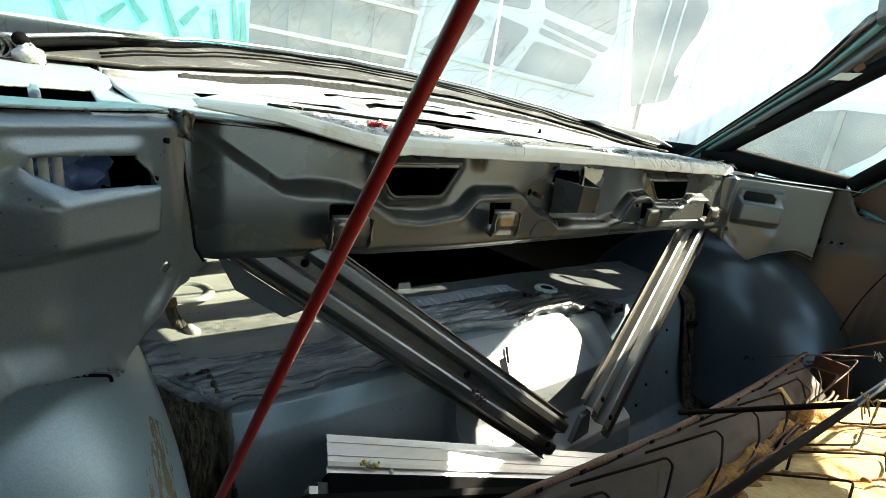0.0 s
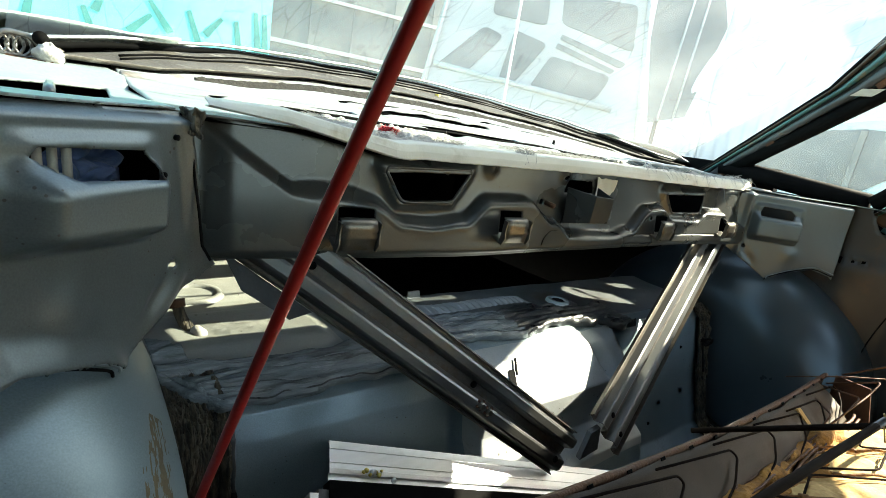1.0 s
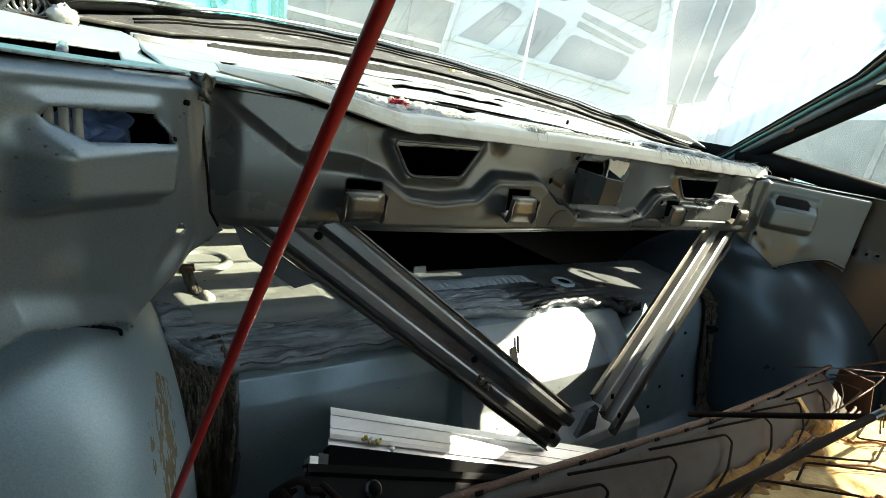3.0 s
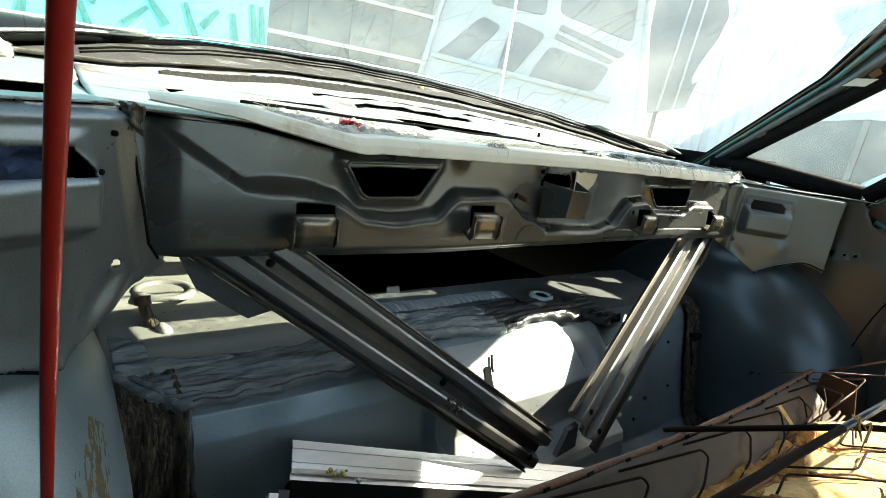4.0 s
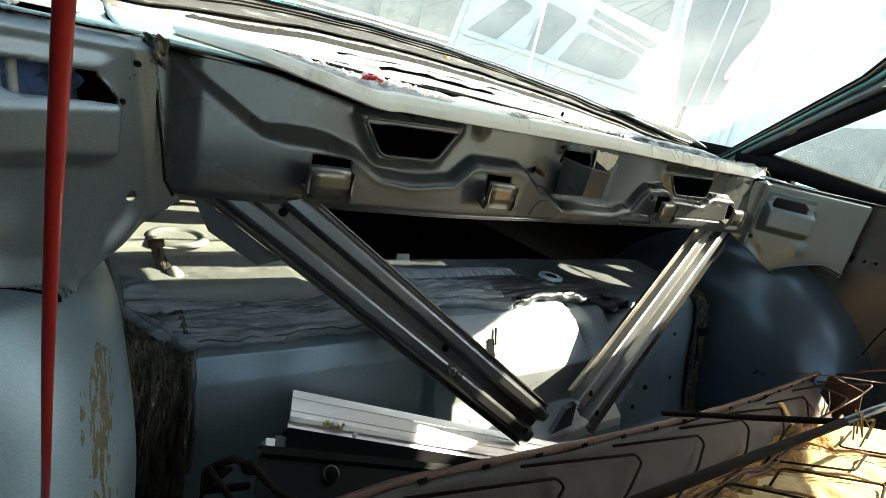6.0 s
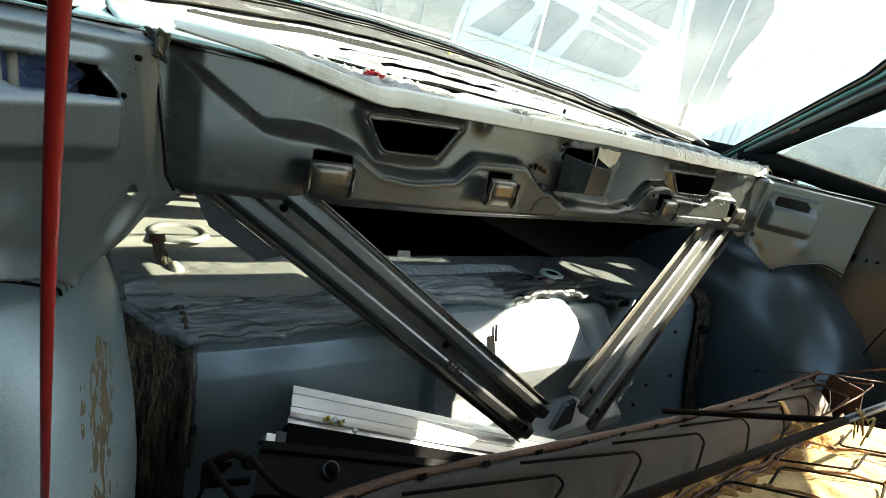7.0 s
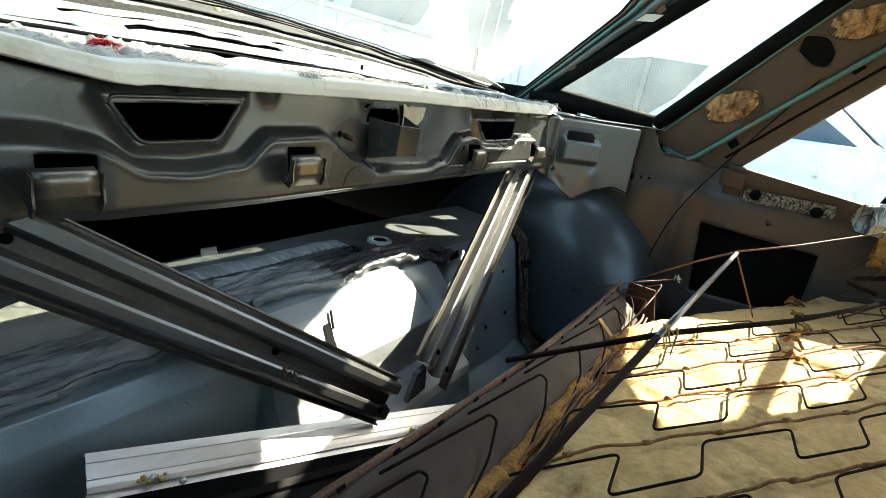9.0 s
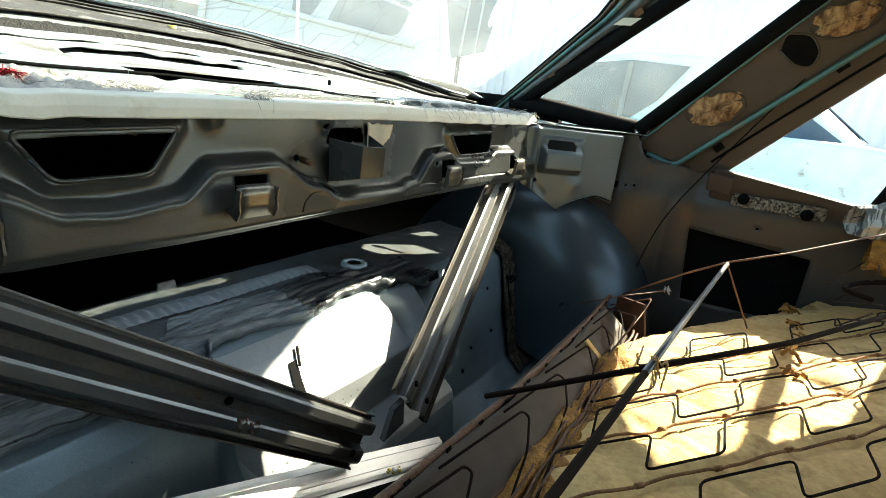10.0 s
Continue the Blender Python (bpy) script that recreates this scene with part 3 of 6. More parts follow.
def clip(cx, cz, bent):
    """A bent sheet-metal seat hook standing off the panel: a stem, a grooved face and two side tabs."""
    x0, y0, w = cx - 0.010, -0.016, 0.021
    prof = [(0.004, -0.012), (-0.012, -0.020), (-0.022, -0.019), (-0.025, -0.008), (-0.027, -0.005), (-0.025, 0.0), (-0.027, 0.003), (-0.024, 0.011), (-0.018, 0.014)]
    v, f = [], []
    n = len(prof)
    for sx in (-w, -w * 0.5, w * 0.5, w):
        v += [(x0 + sx + bent * 0.4 * py, y0 + py, cz - 0.005 + pz) for py, pz in prof]
    for i in range(3):
        for k in range(n - 1):
            f.append((i * n + k, i * n + k + 1, (i + 1) * n + k + 1, (i + 1) * n + k))
    ob = part("seat_hook", (v, f), M_HOOK, bulkhead, "bent sheet-metal hook with stained tabs", thick=0.0014)
    for sx in (-w - 0.003, w + 0.002):
        a = x0 + sx + bent * 0.4 * -0.02
        ring = [(a, y0 - 0.028, cz - 0.018), (a, y0 - 0.023, cz - 0.027), (a, y0 - 0.017, cz - 0.025), (a, y0 - 0.020, cz - 0.014), (a, y0 - 0.021, cz - 0.003), (a, y0 - 0.022, cz + 0.007), (a, y0 - 0.029, cz + 0.005), (a, y0 - 0.027, cz - 0.006)]
        part("tab", slab(ring, (0.0018, 0, 0)), M_HOOK, ob, smooth=False)
    return ob


for (cx, cz), b in zip(CLIPS, (0.1, 0.2, 0.5, 0.8)):
    clip(cx - 0.003, cz + 0.007, b)

for pts in ([(-0.126, 0.806), (-0.121, 0.818), (-0.108, 0.828), (-0.094, 0.829)], [(-0.068, 0.834), (-0.064, 0.846), (-0.060, 0.856)]):
    part("crack", tube(smooth_path([(x, panel_fn(x, z)[1] - 0.0012, z) for x, z in pts]), 0.0011, 5), M_BLACK, bulkhead, "black hairline split")
part("seam", tube([(-0.6035, -0.010, 0.915), (-0.6005, -0.010, 0.88), (-0.5945, -0.010, 0.842), (-0.5905, -0.010, 0.811), (-0.583, -0.011, 0.797)], 0.0013, 6), M_BLACK, bulkhead, "dark open seam")
part("screw", tube([(-0.120, -0.004, 0.868), (-0.123, -0.022, 0.866)], 0.004, 6), M_RUST, bulkhead)
# the box that stands off the panel, open at the top
box = part("pocket", ([(-0.076, -0.004, 0.894), (-0.056, -0.044, 0.888), (-0.012, -0.045, 0.886), (0.001, -0.004, 0.897), (-0.072, -0.004, 0.838), (-0.051, -0.038, 0.846), (-0.008, -0.040, 0.846), (0.004, -0.004, 0.838)],
                      [(0, 4, 5, 1), (1, 5, 6, 2), (2, 6, 7, 3), (4, 7, 6, 5)]), M_PANEL, bulkhead, "boxed pressing open at the top", smooth=False, thick=0.0016, bevel=0.003)
part("torn_lining", sheet(lambda x, z: (x, panel_fn(x, z)[1] - 0.004 - 0.006 * abs(noise.noise(Vector((x * 60, z * 25, 2)))), z + 0.003 * noise.noise(Vector((x * 90, 1, 0)))), 0.004, 0.062, 30, 0.850, 0.912, 30, outline=[(0.004, 0.912), (0.062, 0.912), (0.056, 0.893), (0.044, 0.884), (0.040, 0.872), (0.028, 0.868), (0.020, 0.852), (0.010, 0.850), (0.006, 0.87)]), M_LIP, bulkhead, "torn crumpled pale lining", thick=0.0008)

# ---- rear shelf ----


def back_y(x):
    return 0.53 - 0.26 * (abs(x) / 0.68) ** 2.2


def shelf_z(x, y):
    z = 0.926 + 0.105 * min(y, 0.28) + 0.30 * max(0.0, y - 0.28)
    v = y / back_y(x)
    for vv, h, w in ((0.685, 0.006, 0.012), (0.795, 0.005, 0.012), (0.74, -0.007, 0.03)):
        z += h * math.exp(-((v - vv) / w) ** 2)
    for x0, x1, v0 in ((-0.22, 0.05, 0.215), (-0.26, 0.05, 0.535), (-0.32, 0.26, 0.615), (-0.56, -0.31, 0.335)):
        z += 0.006 * math.exp(-((v - v0) / 0.014) ** 2) * ease((x - x0) / 0.03) * ease((x1 - x) / 0.03)
    return z + wob(x, y, 0, 10, 0.003)


def shelf_fn(x, v):
    y = v * back_y(x)
    return (x, y, shelf_z(x, y))


def slot(x0, x1, v0, v1, k=10):
    top = [(x1 + (x0 - x1) * i / k, v1 + 0.004 * math.sin(i * 2.3)) for i in range(k + 1)]
    bot = [(x0 + (x1 - x0) * i / k, v0 + 0.004 * math.sin(i * 1.7)) for i in range(k + 1)]
    return bot + top


SLOTS = [slot(-0.55, -0.33, 0.36, 0.48), slot(-0.20, 0.03, 0.012, 0.105, 4), slot(-0.21, 0.03, 0.235, 0.440, 4), slot(-0.24, 0.03, 0.555, 0.60), slot(-0.31, -0.02, 0.635, 0.665), slot(0.04, 0.25, 0.645, 0.668), slot(0.06, 0.34, 0.15, 0.19), slot(0.28, 0.52, 0.48, 0.51)]
shelf = single("rear_shelf", sheet(shelf_fn, -0.63, 0.63, 220, 0.0, 1.0, 120, SLOTS), M_SHELF, "dusty pale painted rear shelf pressing with long slots", "shelf", "structure", thick=0.0016)

# added black sheet: keeps the shelf's underside as dark as the unlit boot
single("shelf_shade", sheet(lambda x, v: tuple(Vector(shelf_fn(x, v)) - Vector((0, 0, 0.006))), -0.63, 0.63, 120, 0.02, 1.0, 60, SLOTS), M_BLACK, "black sheet added under the shelf, standing for the boot's shade", "lining", "structure")
band = part("rusty_band", sheet(lambda x, v: tuple(Vector(shelf_fn(x, v)) + Vector((0, 0, 0.008 + 0.002 * noise.noise(Vector((x * 12, v * 30, 2)))))), -0.69, 0.69, 140, 0.80, 1.035, 14), M_RUSTPALE, shelf, "flaking brown ledge under the rear window", thick=0.0015)
part("groove_fill", sheet(lambda x, v: tuple(Vector(shelf_fn(x, v)) + Vector((0, 0, 0.0015 + 0.004 * abs(noise.noise(Vector((x * 60, v * 50, 4))))))), -0.535, 0.60, 320, 0.702, 0.782, 14), M_GRIT, shelf, "dark crumbling rubber packed in a groove", thick=0.001)
part("rubber_strip", tube([tuple(Vector(shelf_fn(-0.48 + 0.98 * i / 60, 0.29 + 0.012 * noise.noise(Vector((i * 0.15, 2.6, 0))))) + Vector((0, 0, 0.003))) for i in range(61)], 0.002, 6), M_BLACK, shelf, "perished black rubber strip")
for v0 in (0.93, 0.97):
    part("trim_bead", tube([tuple(Vector(shelf_fn(-0.62 + 1.24 * i / 60, v0 + 0.004 * noise.noise(Vector((i * 0.3, v0 * 9, 0))))) + Vector((0, 0, 0.010))) for i in range(61)], 0.0016, 6), M_BLACK, shelf, "thin dark line of old sealant")

# cream strip folded over the front edge of the shelf
LIP = [(-0.590, 0.935, 0.004, 0.004), (-0.52, 0.930, 0.011, 0.016), (-0.405, 0.910, 0.015, 0.026), (-0.388, 0.909, 0.016, 0.024), (-0.37, 0.911, 0.016, 0.020), (0.0, 0.920, 0.017, 0.017), (0.30, 0.921, 0.018, 0.017), (0.52, 0.925, 0.016, 0.015), (0.57, 0.934, 0.012, 0.010)]


def along_lip(x, n):
    return float(np.interp(x, [q[0] for q in LIP], [q[n] for q in LIP]))


v, f = [], []
NL = 240
for i in range(NL + 1):
    x = -0.59 + 1.16 * i / NL
    zb, h, o = along_lip(x, 1), along_lip(x, 2), along_lip(x, 3)
    w = wob(x, 1, 0, 9, 0.003) + 0.0015 * math.sin(x * 95) * ease((x - 0.05) / 0.1)
    for py, pz in ((-o + 0.010, zb - 0.0005), (-o - 0.0024, zb), (-o - 0.003, zb + 0.0006), (-o, zb + h * 0.5), (-o + 0.0045, zb + h * 0.94), (-o + 0.0058, zb + h), (-o + 0.0075, zb + h + 0.0003), (max(0.010, -o + 0.010), zb + h + 0.002)):
        v.append((x, py + w, pz + 0.3 * w))
for i in range(NL):
    for k in range(7):
        f.append((i * 8 + k, (i + 1) * 8 + k, (i + 1) * 8 + k + 1, i * 8 + k + 1))
single("edge_strip", (v, f), M_LIP, "creased cream vinyl strip along the shelf's front edge", "trim", "structure", thick=0.0015, smooth=False)

# ---- corner panels with the moulded pockets ----


def corner_panel(side):
    """Set at 45 degrees between the bulkhead and the body side; s runs outwards, forwards."""
    q = math.sqrt(0.5)
    if side < 0:
        lower = [(-0.018, 0.797), (-0.024, 0.788), (-0.006, 0.772), (0.044, 0.747), (0.085, 0.728), (0.110, 0.744), (0.141, 0.754), (0.18, 0.766), (0.232, 0.757), (0.30, 0.70), (0.30, 0.922), (0.03, 0.926), (0.0145, 0.926), (0.0117, 0.912), (0.004, 0.88), (-0.0033, 0.842), (-0.0095, 0.811)]
        hole = [(0.055, 0.877), (0.071, 0.897), (0.159, 0.900), (0.164, 0.894), (0.145, 0.881)]
    else:
        lower = [(-0.026, 0.80), (-0.012, 0.785), (0.094, 0.724), (0.13, 0.745), (0.19, 0.765), (0.232, 0.755), (0.30, 0.70), (0.30, 0.922), (0.03, 0.926), (0.0, 0.924), (-0.014, 0.918)]
        hole = [(0.036, 0.872), (0.042, 0.894), (0.104, 0.894), (0.116, 0.884), (0.108, 0.872)]
    dot = [(0.022 + 0.006 * math.cos(a * 0.785), 0.796 + 0.005 * math.sin(a * 0.785)) for a in range(8)]

    def fn(s, z):
        if side < 0:
            # boxed pocket below the hole, its floor sloping a little; flange folded towards the bulkhead; flared lower rim
            a = ease((s - 0.040) / 0.034) * ease((0.187 - s) / 0.028)
            low_z = 0.823 + 0.08 * (s - 0.058)
            out = 0.028 * a * ease((z - low_z) / 0.020) * (1 - 0.80 * ease((z - 0.872) / 0.024)) * ease((0.912 - z) / 0.012)
            fold = 0.002 + 0.22 * (z - 0.829)
            out += 0.80 * max(0.0, fold - s) + 0.003 * math.exp(-((s - fold) / 0.006) ** 2)
            out += 0.0009 * noise.noise(Vector((z * 210, s * 30, 3))) * ease((fold - 0.008 - s) / 0.008) * math.exp(-((z - 0.850) / 0.020) ** 2)
            rim_z = float(np.interp(s, [0.0, 0.085, 0.141, 0.18, 0.24], [0.70, 0.728, 0.754, 0.766, 0.757]))
            out += 0.012 * ease((rim_z + 0.026 - z) / 0.030) * ease((s - 0.070) / 0.03)
        else:
            a = ease((s - 0.022) / 0.012) * ease((0.140 - s) / 0.016)
            out = 0.028 * a * ease((z - 0.812) / 0.018) * (0.18 + 0.82 * ease((0.884 - z) / 0.022)) * ease((0.905 - z) / 0.012)
            out += 0.006 * math.exp(-((s - 0.012) / 0.006) ** 2)
        out += wob(s, z, side, 9, 0.004) + 0.004 * math.exp(-((s - 0.13) ** 2 + (z - 0.79) ** 2) / 0.0003)
        out += 0.0028 * math.exp(-((z - 0.768) / 0.018) ** 2) * math.sin((s + z * 0.8) * 150) * ease((0.075 - s) / 0.03) * ease((s + 0.02) / 0.02)
        out -= 0.012 * ease((z - 0.917) / 0.007)
        b = 0.60 + q * s
        return (side * (b - q * out), -q * s - q * out, z)
    v, f = sheet(fn, -0.040, 0.24, 140, 0.715, 0.946, 115, [hole, dot], lower)
    if side > 0:
        f = [k[::-1] for k in f]
    return single("wall_corner", (v, f), M_SIDE, "grey pressed corner panel with a moulded pocket and a rough-cut hole", "panel", "structure", "corner panels", thick=0.0016)


corner = corner_panel(-1)
for x, y, z in ((-0.6175, -0.0215, 0.906), (-0.6275, -0.0300, 0.876)):
    part("rivet_hole", tube([(x - 0.002, y + 0.002, z), (x + 0.0016, y - 0.0016, z)], 0.0024, 10), M_BLACK, corner)
corner_panel(1)

# ---- body sides: lower side panel, pillars, rails ----


def side_x(z):
    return 0.85 - 0.30 * (z - 0.95)


def on_side(side, y, z, inset=0.0):
    return (side * (side_x(z) - inset), y, z)


def side_plate(side, ring, thick, inset=0.0):
    C = [on_side(side, y, z, inset) for y, z in ring]
    return slab(C, (side * thick, 0, 0))


def body_side(side):
    nm = "wall_right" if side > 0 else "wall_left"
    wall = thing(nm, "stripped %s body side with bare pillars and no trim" % ("right" if side > 0 else "left"), "body side", "structure")

    def lower(y, z):
        x = 0.80 + 0.06 * ease((-0.16 - y) / 0.2) + 0.012 * ease((z - 0.78) / 0.05)
        x += wob(y, z, side, 8, 0.004) - 0.008 * math.exp(-((y + 0.30) / 0.012) ** 2) * ease((0.8 - z) / 0.05)
        return (side * x, y, z)
    hole = [(-0.355, 0.715), (-0.620, 0.700), (-0.620, 0.540), (-0.375, 0.530)]
    dots = [[(cy + 0.005 * math.cos(a * 0.785), cz + 0.005 * math.sin(a * 0.785)) for a in range(8)] for cy, cz in ((-0.165, 0.797), (-0.190, 0.800), (-0.210, 0.803), (-0.50, 0.745))]
    outline = [(0.05, 0.29), (0.05, 0.93), (-0.19, 0.93), (-0.22, 0.875), (-0.36, 0.86)]
    outline += [(-0.70, 0.825), (-1.62, 0.80), (-1.62, 0.29)]
    part("side_panel", sheet(lower, -1.62, 0.06, 190, 0.28, 0.94, 74, [hole] + dots, outline), M_SIDEPANEL, wall, "brown-grey painted side panel with round holes", thick=0.002)
    for y0, y1, z1 in ((-1.62, -0.22, 0.80), (-0.22, 0.05, 0.93), (0.05, 1.45, 0.99)):
        # black here paints the shade seen through the side panel's hole
        part("outer_skin", block((0.90 if side > 0 else -0.93, y0, 0.25), (0.93 if side > 0 else -0.90, y1, z1)), M_BLACK, wall, "inside of the outer skin, blackened for the shade behind the panel", smooth=False)
    # thin pillar between rear glass and quarter glass
    L0 = [(0.262, 0.940), (0.215, 0.972), (-0.045, 1.188), (-0.135, 1.302), (-0.20, 1.345)]
    R0 = [(0.160, 0.940), (0.140, 0.972), (-0.155, 1.188), (-0.310, 1.302), (-0.40, 1.345)]

    def across(k, n):
        return tuple(L0[n][q] + k * (R0[n][q] - L0[n][q]) for q in (0, 1))

    part("rear_pillar", side_plate(side, [across(0, n) for n in range(5)] + [across(1, n) for n in range(4, -1, -1)], 0.05), M_PILLAR, wall, "dark pillar with torn sealing strip", smooth=False, bevel=0.004)
    for nm, k0, k1, ins, mt, lb in (("pillar_band", 0.05, 0.13, 0.006, M_HEAD, "brown primed band"), ("pillar_band", 0.20, 0.33, 0.009, M_TEAL, "teal painted band"), ("torn_strip", 0.45, 0.70, 0.013, M_DARKMETAL, "torn grey sealing strip")):
        def strip_fn(k, q, a=k0, b=k1, h=ins, nm=nm):
            n = min(int(q), 3)
            jag = 0.05 * noise.noise(Vector((q * 9, side, 3))) + 0.03 * noise.noise(Vector((q * 25, side, 8))) if nm == "torn_strip" and k > 0.5 else 0.0
            ya, za = across(a + (b - a) * k + jag, n)
            yb, zb = across(a + (b - a) * k + jag, n + 1)
            t = q - n
            return on_side(side, ya + (yb - ya) * t, za + (zb - za) * t, h + 0.002 * noise.noise(Vector((q * 7, k * 3, 1))) + 0.004 * math.sin(math.pi * k))
        part(nm, sheet(strip_fn, 0, 1, 6, 0.3, 3.9, 60), mt, wall, lb, thick=0.002)
    part("pillar_edge", tube([on_side(side, *across(0.02, n), 0.004) for n in range(5)], 0.005), M_BLACK, wall, "black glass seal")
    for q in (0.55, 1.35, 2.1):
        n = int(q)
        ya, za = (across(0.80, n)[m] + (q - n) * (across(0.80, n + 1)[m] - across(0.80, n)[m]) for m in (0, 1))
        part("clip", slab([on_side(side, ya - 0.010, za + 0.001, 0.010), on_side(side, ya + 0.006, za - 0.012, 0.010), on_side(side, ya + 0.014, za - 0.002, 0.012), on_side(side, ya - 0.002, za + 0.012, 0.012)], (side * -0.004, 0, 0)), M_RUST, wall, "small rusty clip", smooth=False)
    part("tape_scrap", slab([on_side(side, *across(0.62, 2), 0.018), on_side(side, *across(1.0, 2), 0.018), on_side(side, across(1.0, 2)[0] + 0.022, across(1.0, 2)[1] - 0.016, 0.018), on_side(side, across(0.62, 2)[0] + 0.022, across(0.62, 2)[1] - 0.016, 0.018)], (side * -0.001, 0, 0)), M_PAPER, wall, "scrap of masking tape", smooth=False)
    # wide pillar
    part("centre_pillar", side_plate(side, [(-0.178, 0.905), (-0.452, 1.194), (-0.605, 1.345), (-0.90, 1.345), (-0.704, 1.179), (-0.399, 0.862), (-0.30, 0.845)], 0.04, 0.01), M_HEAD, wall, "brown primered wide pillar", smooth=False, bevel=0.006)
    for off, r in ((0.0, 0.006),):
        part("pillar_seam", tube(rounded([on_side(side, -0.215, 0.885, 0.018), on_side(side, -0.285, 0.862, 0.020), on_side(side, -0.586, 1.145, 0.018), on_side(side, -0.80, 1.345, 0.018)], 0.02), r), M_TEAL, wall, "teal painted seam")
    part("pillar_seam", tube(smooth_path([on_side(side, -0.200, 0.916, 0.014), on_side(side, -0.455, 1.178, 0.014), on_side(side, -0.612, 1.335, 0.014)], 6), 0.0032), M_TEAL, wall, "teal painted seam")
    part("window_channel", tube([on_side(side, -0.185, 0.940, 0.004), on_side(side, -0.445, 1.193, 0.004), on_side(side, -0.60, 1.345, 0.004)], 0.020), M_BLACK, wall, "black window channel")
    part("quarter_sill", tube([on_side(side, 0.18, 0.972, -0.004), on_side(side, 0.147, 0.975, -0.004), on_side(side, -0.175, 0.938, -0.004)], 0.024), M_BLACK, wall, "black window channel")
    part("rear_channel", tube([on_side(side, 0.150, 0.975, -0.002), on_side(side, -0.165, 1.193, -0.002), on_side(side, -0.39, 1.345, -0.002)], 0.020), M_BLACK, wall, "black window channel")
    # door top, latch plate, door frame
    if side < 0:
        # unseen plate added to keep daylight out of the left window openings
        part("light_blocker", side_plate(side, [(-0.34, 0.82), (-1.62, 0.78), (-1.62, 1.0), (-1.45, 1.345), (-0.80, 1.345)], 0.03, 0.005), M_DARKMETAL, wall, smooth=False)
    part("door_sill", side_plate(side, [(-0.38, 0.874), (-0.38, 0.800), (-0.72, 0.765), (-1.62, 0.74), (-1.62, 0.80), (-0.70, 0.834)], 0.05, 0.034), M_HEAD, wall, "brown door top with flaking sealant", smooth=False, bevel=0.004)
    part("sealant", sheet(lambda y, z: (side * (side_x(z) - 0.042 + wob(y, z, 5, 60, 0.008)), y, z), -0.62, -0.43, 40, 0.792, 0.822, 8), M_SEALANT, wall, "crumbling brown sealant", thick=0.003)
    part("latch_plate", side_plate(side, [(-0.370, 0.862), (-0.370, 0.820), (-0.425, 0.814), (-0.425, 0.856)], 0.012, 0.048), M_HEAD, wall, smooth=False, bevel=0.003)
    for yy in (-0.455, -0.585):
        part("grommet", tube([on_side(side, yy, 0.812 + 0.09 * (yy + 0.455), 0.036), on_side(side, yy, 0.812 + 0.09 * (yy + 0.455), 0.052)], 0.013, 12), M_BLACK, wall)
    part("division_bar", tube([on_side(side, -0.700, 0.82, -0.01), on_side(side, -0.775, 1.08, -0.01), on_side(side, -0.85, 1.345, -0.01)], 0.013), M_BLACK, wall, "black window bar")
    # out-of-view plate, outlined so its shadow bounds the foam's sun patch
    part("sun_cut_plate", side_plate(side, [(-0.87, 0.80), (-1.02, 0.80), (-1.02, 1.345), (-0.80, 1.345), (-0.725, 1.255), (-0.81, 1.175), (-0.87, 1.11)], 0.05, -0.01), M_HEAD, wall, "unseen brown plate added to cut the sun on the foam", smooth=False, bevel=0.006)
    part("front_pillar", side_plate(side, [(-1.50, 0.79), (-1.62, 0.79), (-1.62, 0.90), (-1.45, 1.345), (-1.38, 1.345)], 0.05), M_TEAL, wall, smooth=False)
    part("roof_rail", tube([on_side(side, -0.16, 1.340), on_side(side, -1.45, 1.340)], 0.058, 12), M_DARKMETAL, wall)
    # wool showing in the pillar's openings
    for (yy, zz, ry, rz) in ((-0.348, 1.006, 0.056, 0.036), (-0.540, 1.196, 0.052, 0.030)):
        v, f = [], []
        for a in range(40):
            for b in range(9):
                th, ph = 2 * math.pi * a / 40, math.pi / 2 * b / 8
                k = 1 + 0.35 * noise.noise(Vector((math.cos(th) * 2, math.sin(th) * 2, b * 0.3 + zz)))
                d1, d2 = ry * k * math.cos(ph) * math.cos(th), rz * k * math.cos(ph) * math.sin(th)
                p = on_side(side, yy - 0.96 * d1, zz + 0.24 * d1 + 0.97 * d2, 0.011 + 0.008 * math.sin(ph) + 0.010 * noise.noise(Vector((a * 0.9, b * 0.9, zz))))
                v.append(p)
        for a in range(40):
            for b in range(8):
                f.append((a * 9 + b, ((a + 1) % 40) * 9 + b, ((a + 1) % 40) * 9 + b + 1, a * 9 + b + 1))
        part("insulation_tuft", (v, f), M_FIBRE, wall, "matted orange fibre wool")
        part("wool_rim", tube([on_side(side, yy - 0.96 * a1 + 0.05 * a2, zz + 0.24 * a1 + 0.97 * a2, 0.0115) for a1, a2 in ((1.12 * ry * math.cos(math.pi * q / 12), 1.12 * rz * math.sin(math.pi * q / 12)) for q in range(25))], 0.0022, 6), M_HEAD, wall)
    opening = rounded([on_side(side, y_, z_, 0.0115) for y_, z_ in ((-0.444, 1.135), (-0.446, 1.168), (-0.492, 1.168), (-0.516, 1.138), (-0.510, 1.106), (-0.478, 1.108), (-0.444, 1.135))], 0.014, 4)
    part("pillar_opening", slab([tuple(p_) for p_ in opening[:-1]], (-side * 0.001, 0, 0)), M_BLACK, wall, "dark rounded opening", smooth=False)
    part("opening_rim", tube(opening, 0.0025, 6), M_HEAD, wall)
    part("pillar_joint", tube([on_side(side, y_, z_, 0.0115) for y_, z_ in ((-0.366, 0.886), (-0.483, 1.004), (-0.626, 1.142), (-0.83, 1.335))], 0.0030, 6), M_BLACK, wall, "dark open joint")
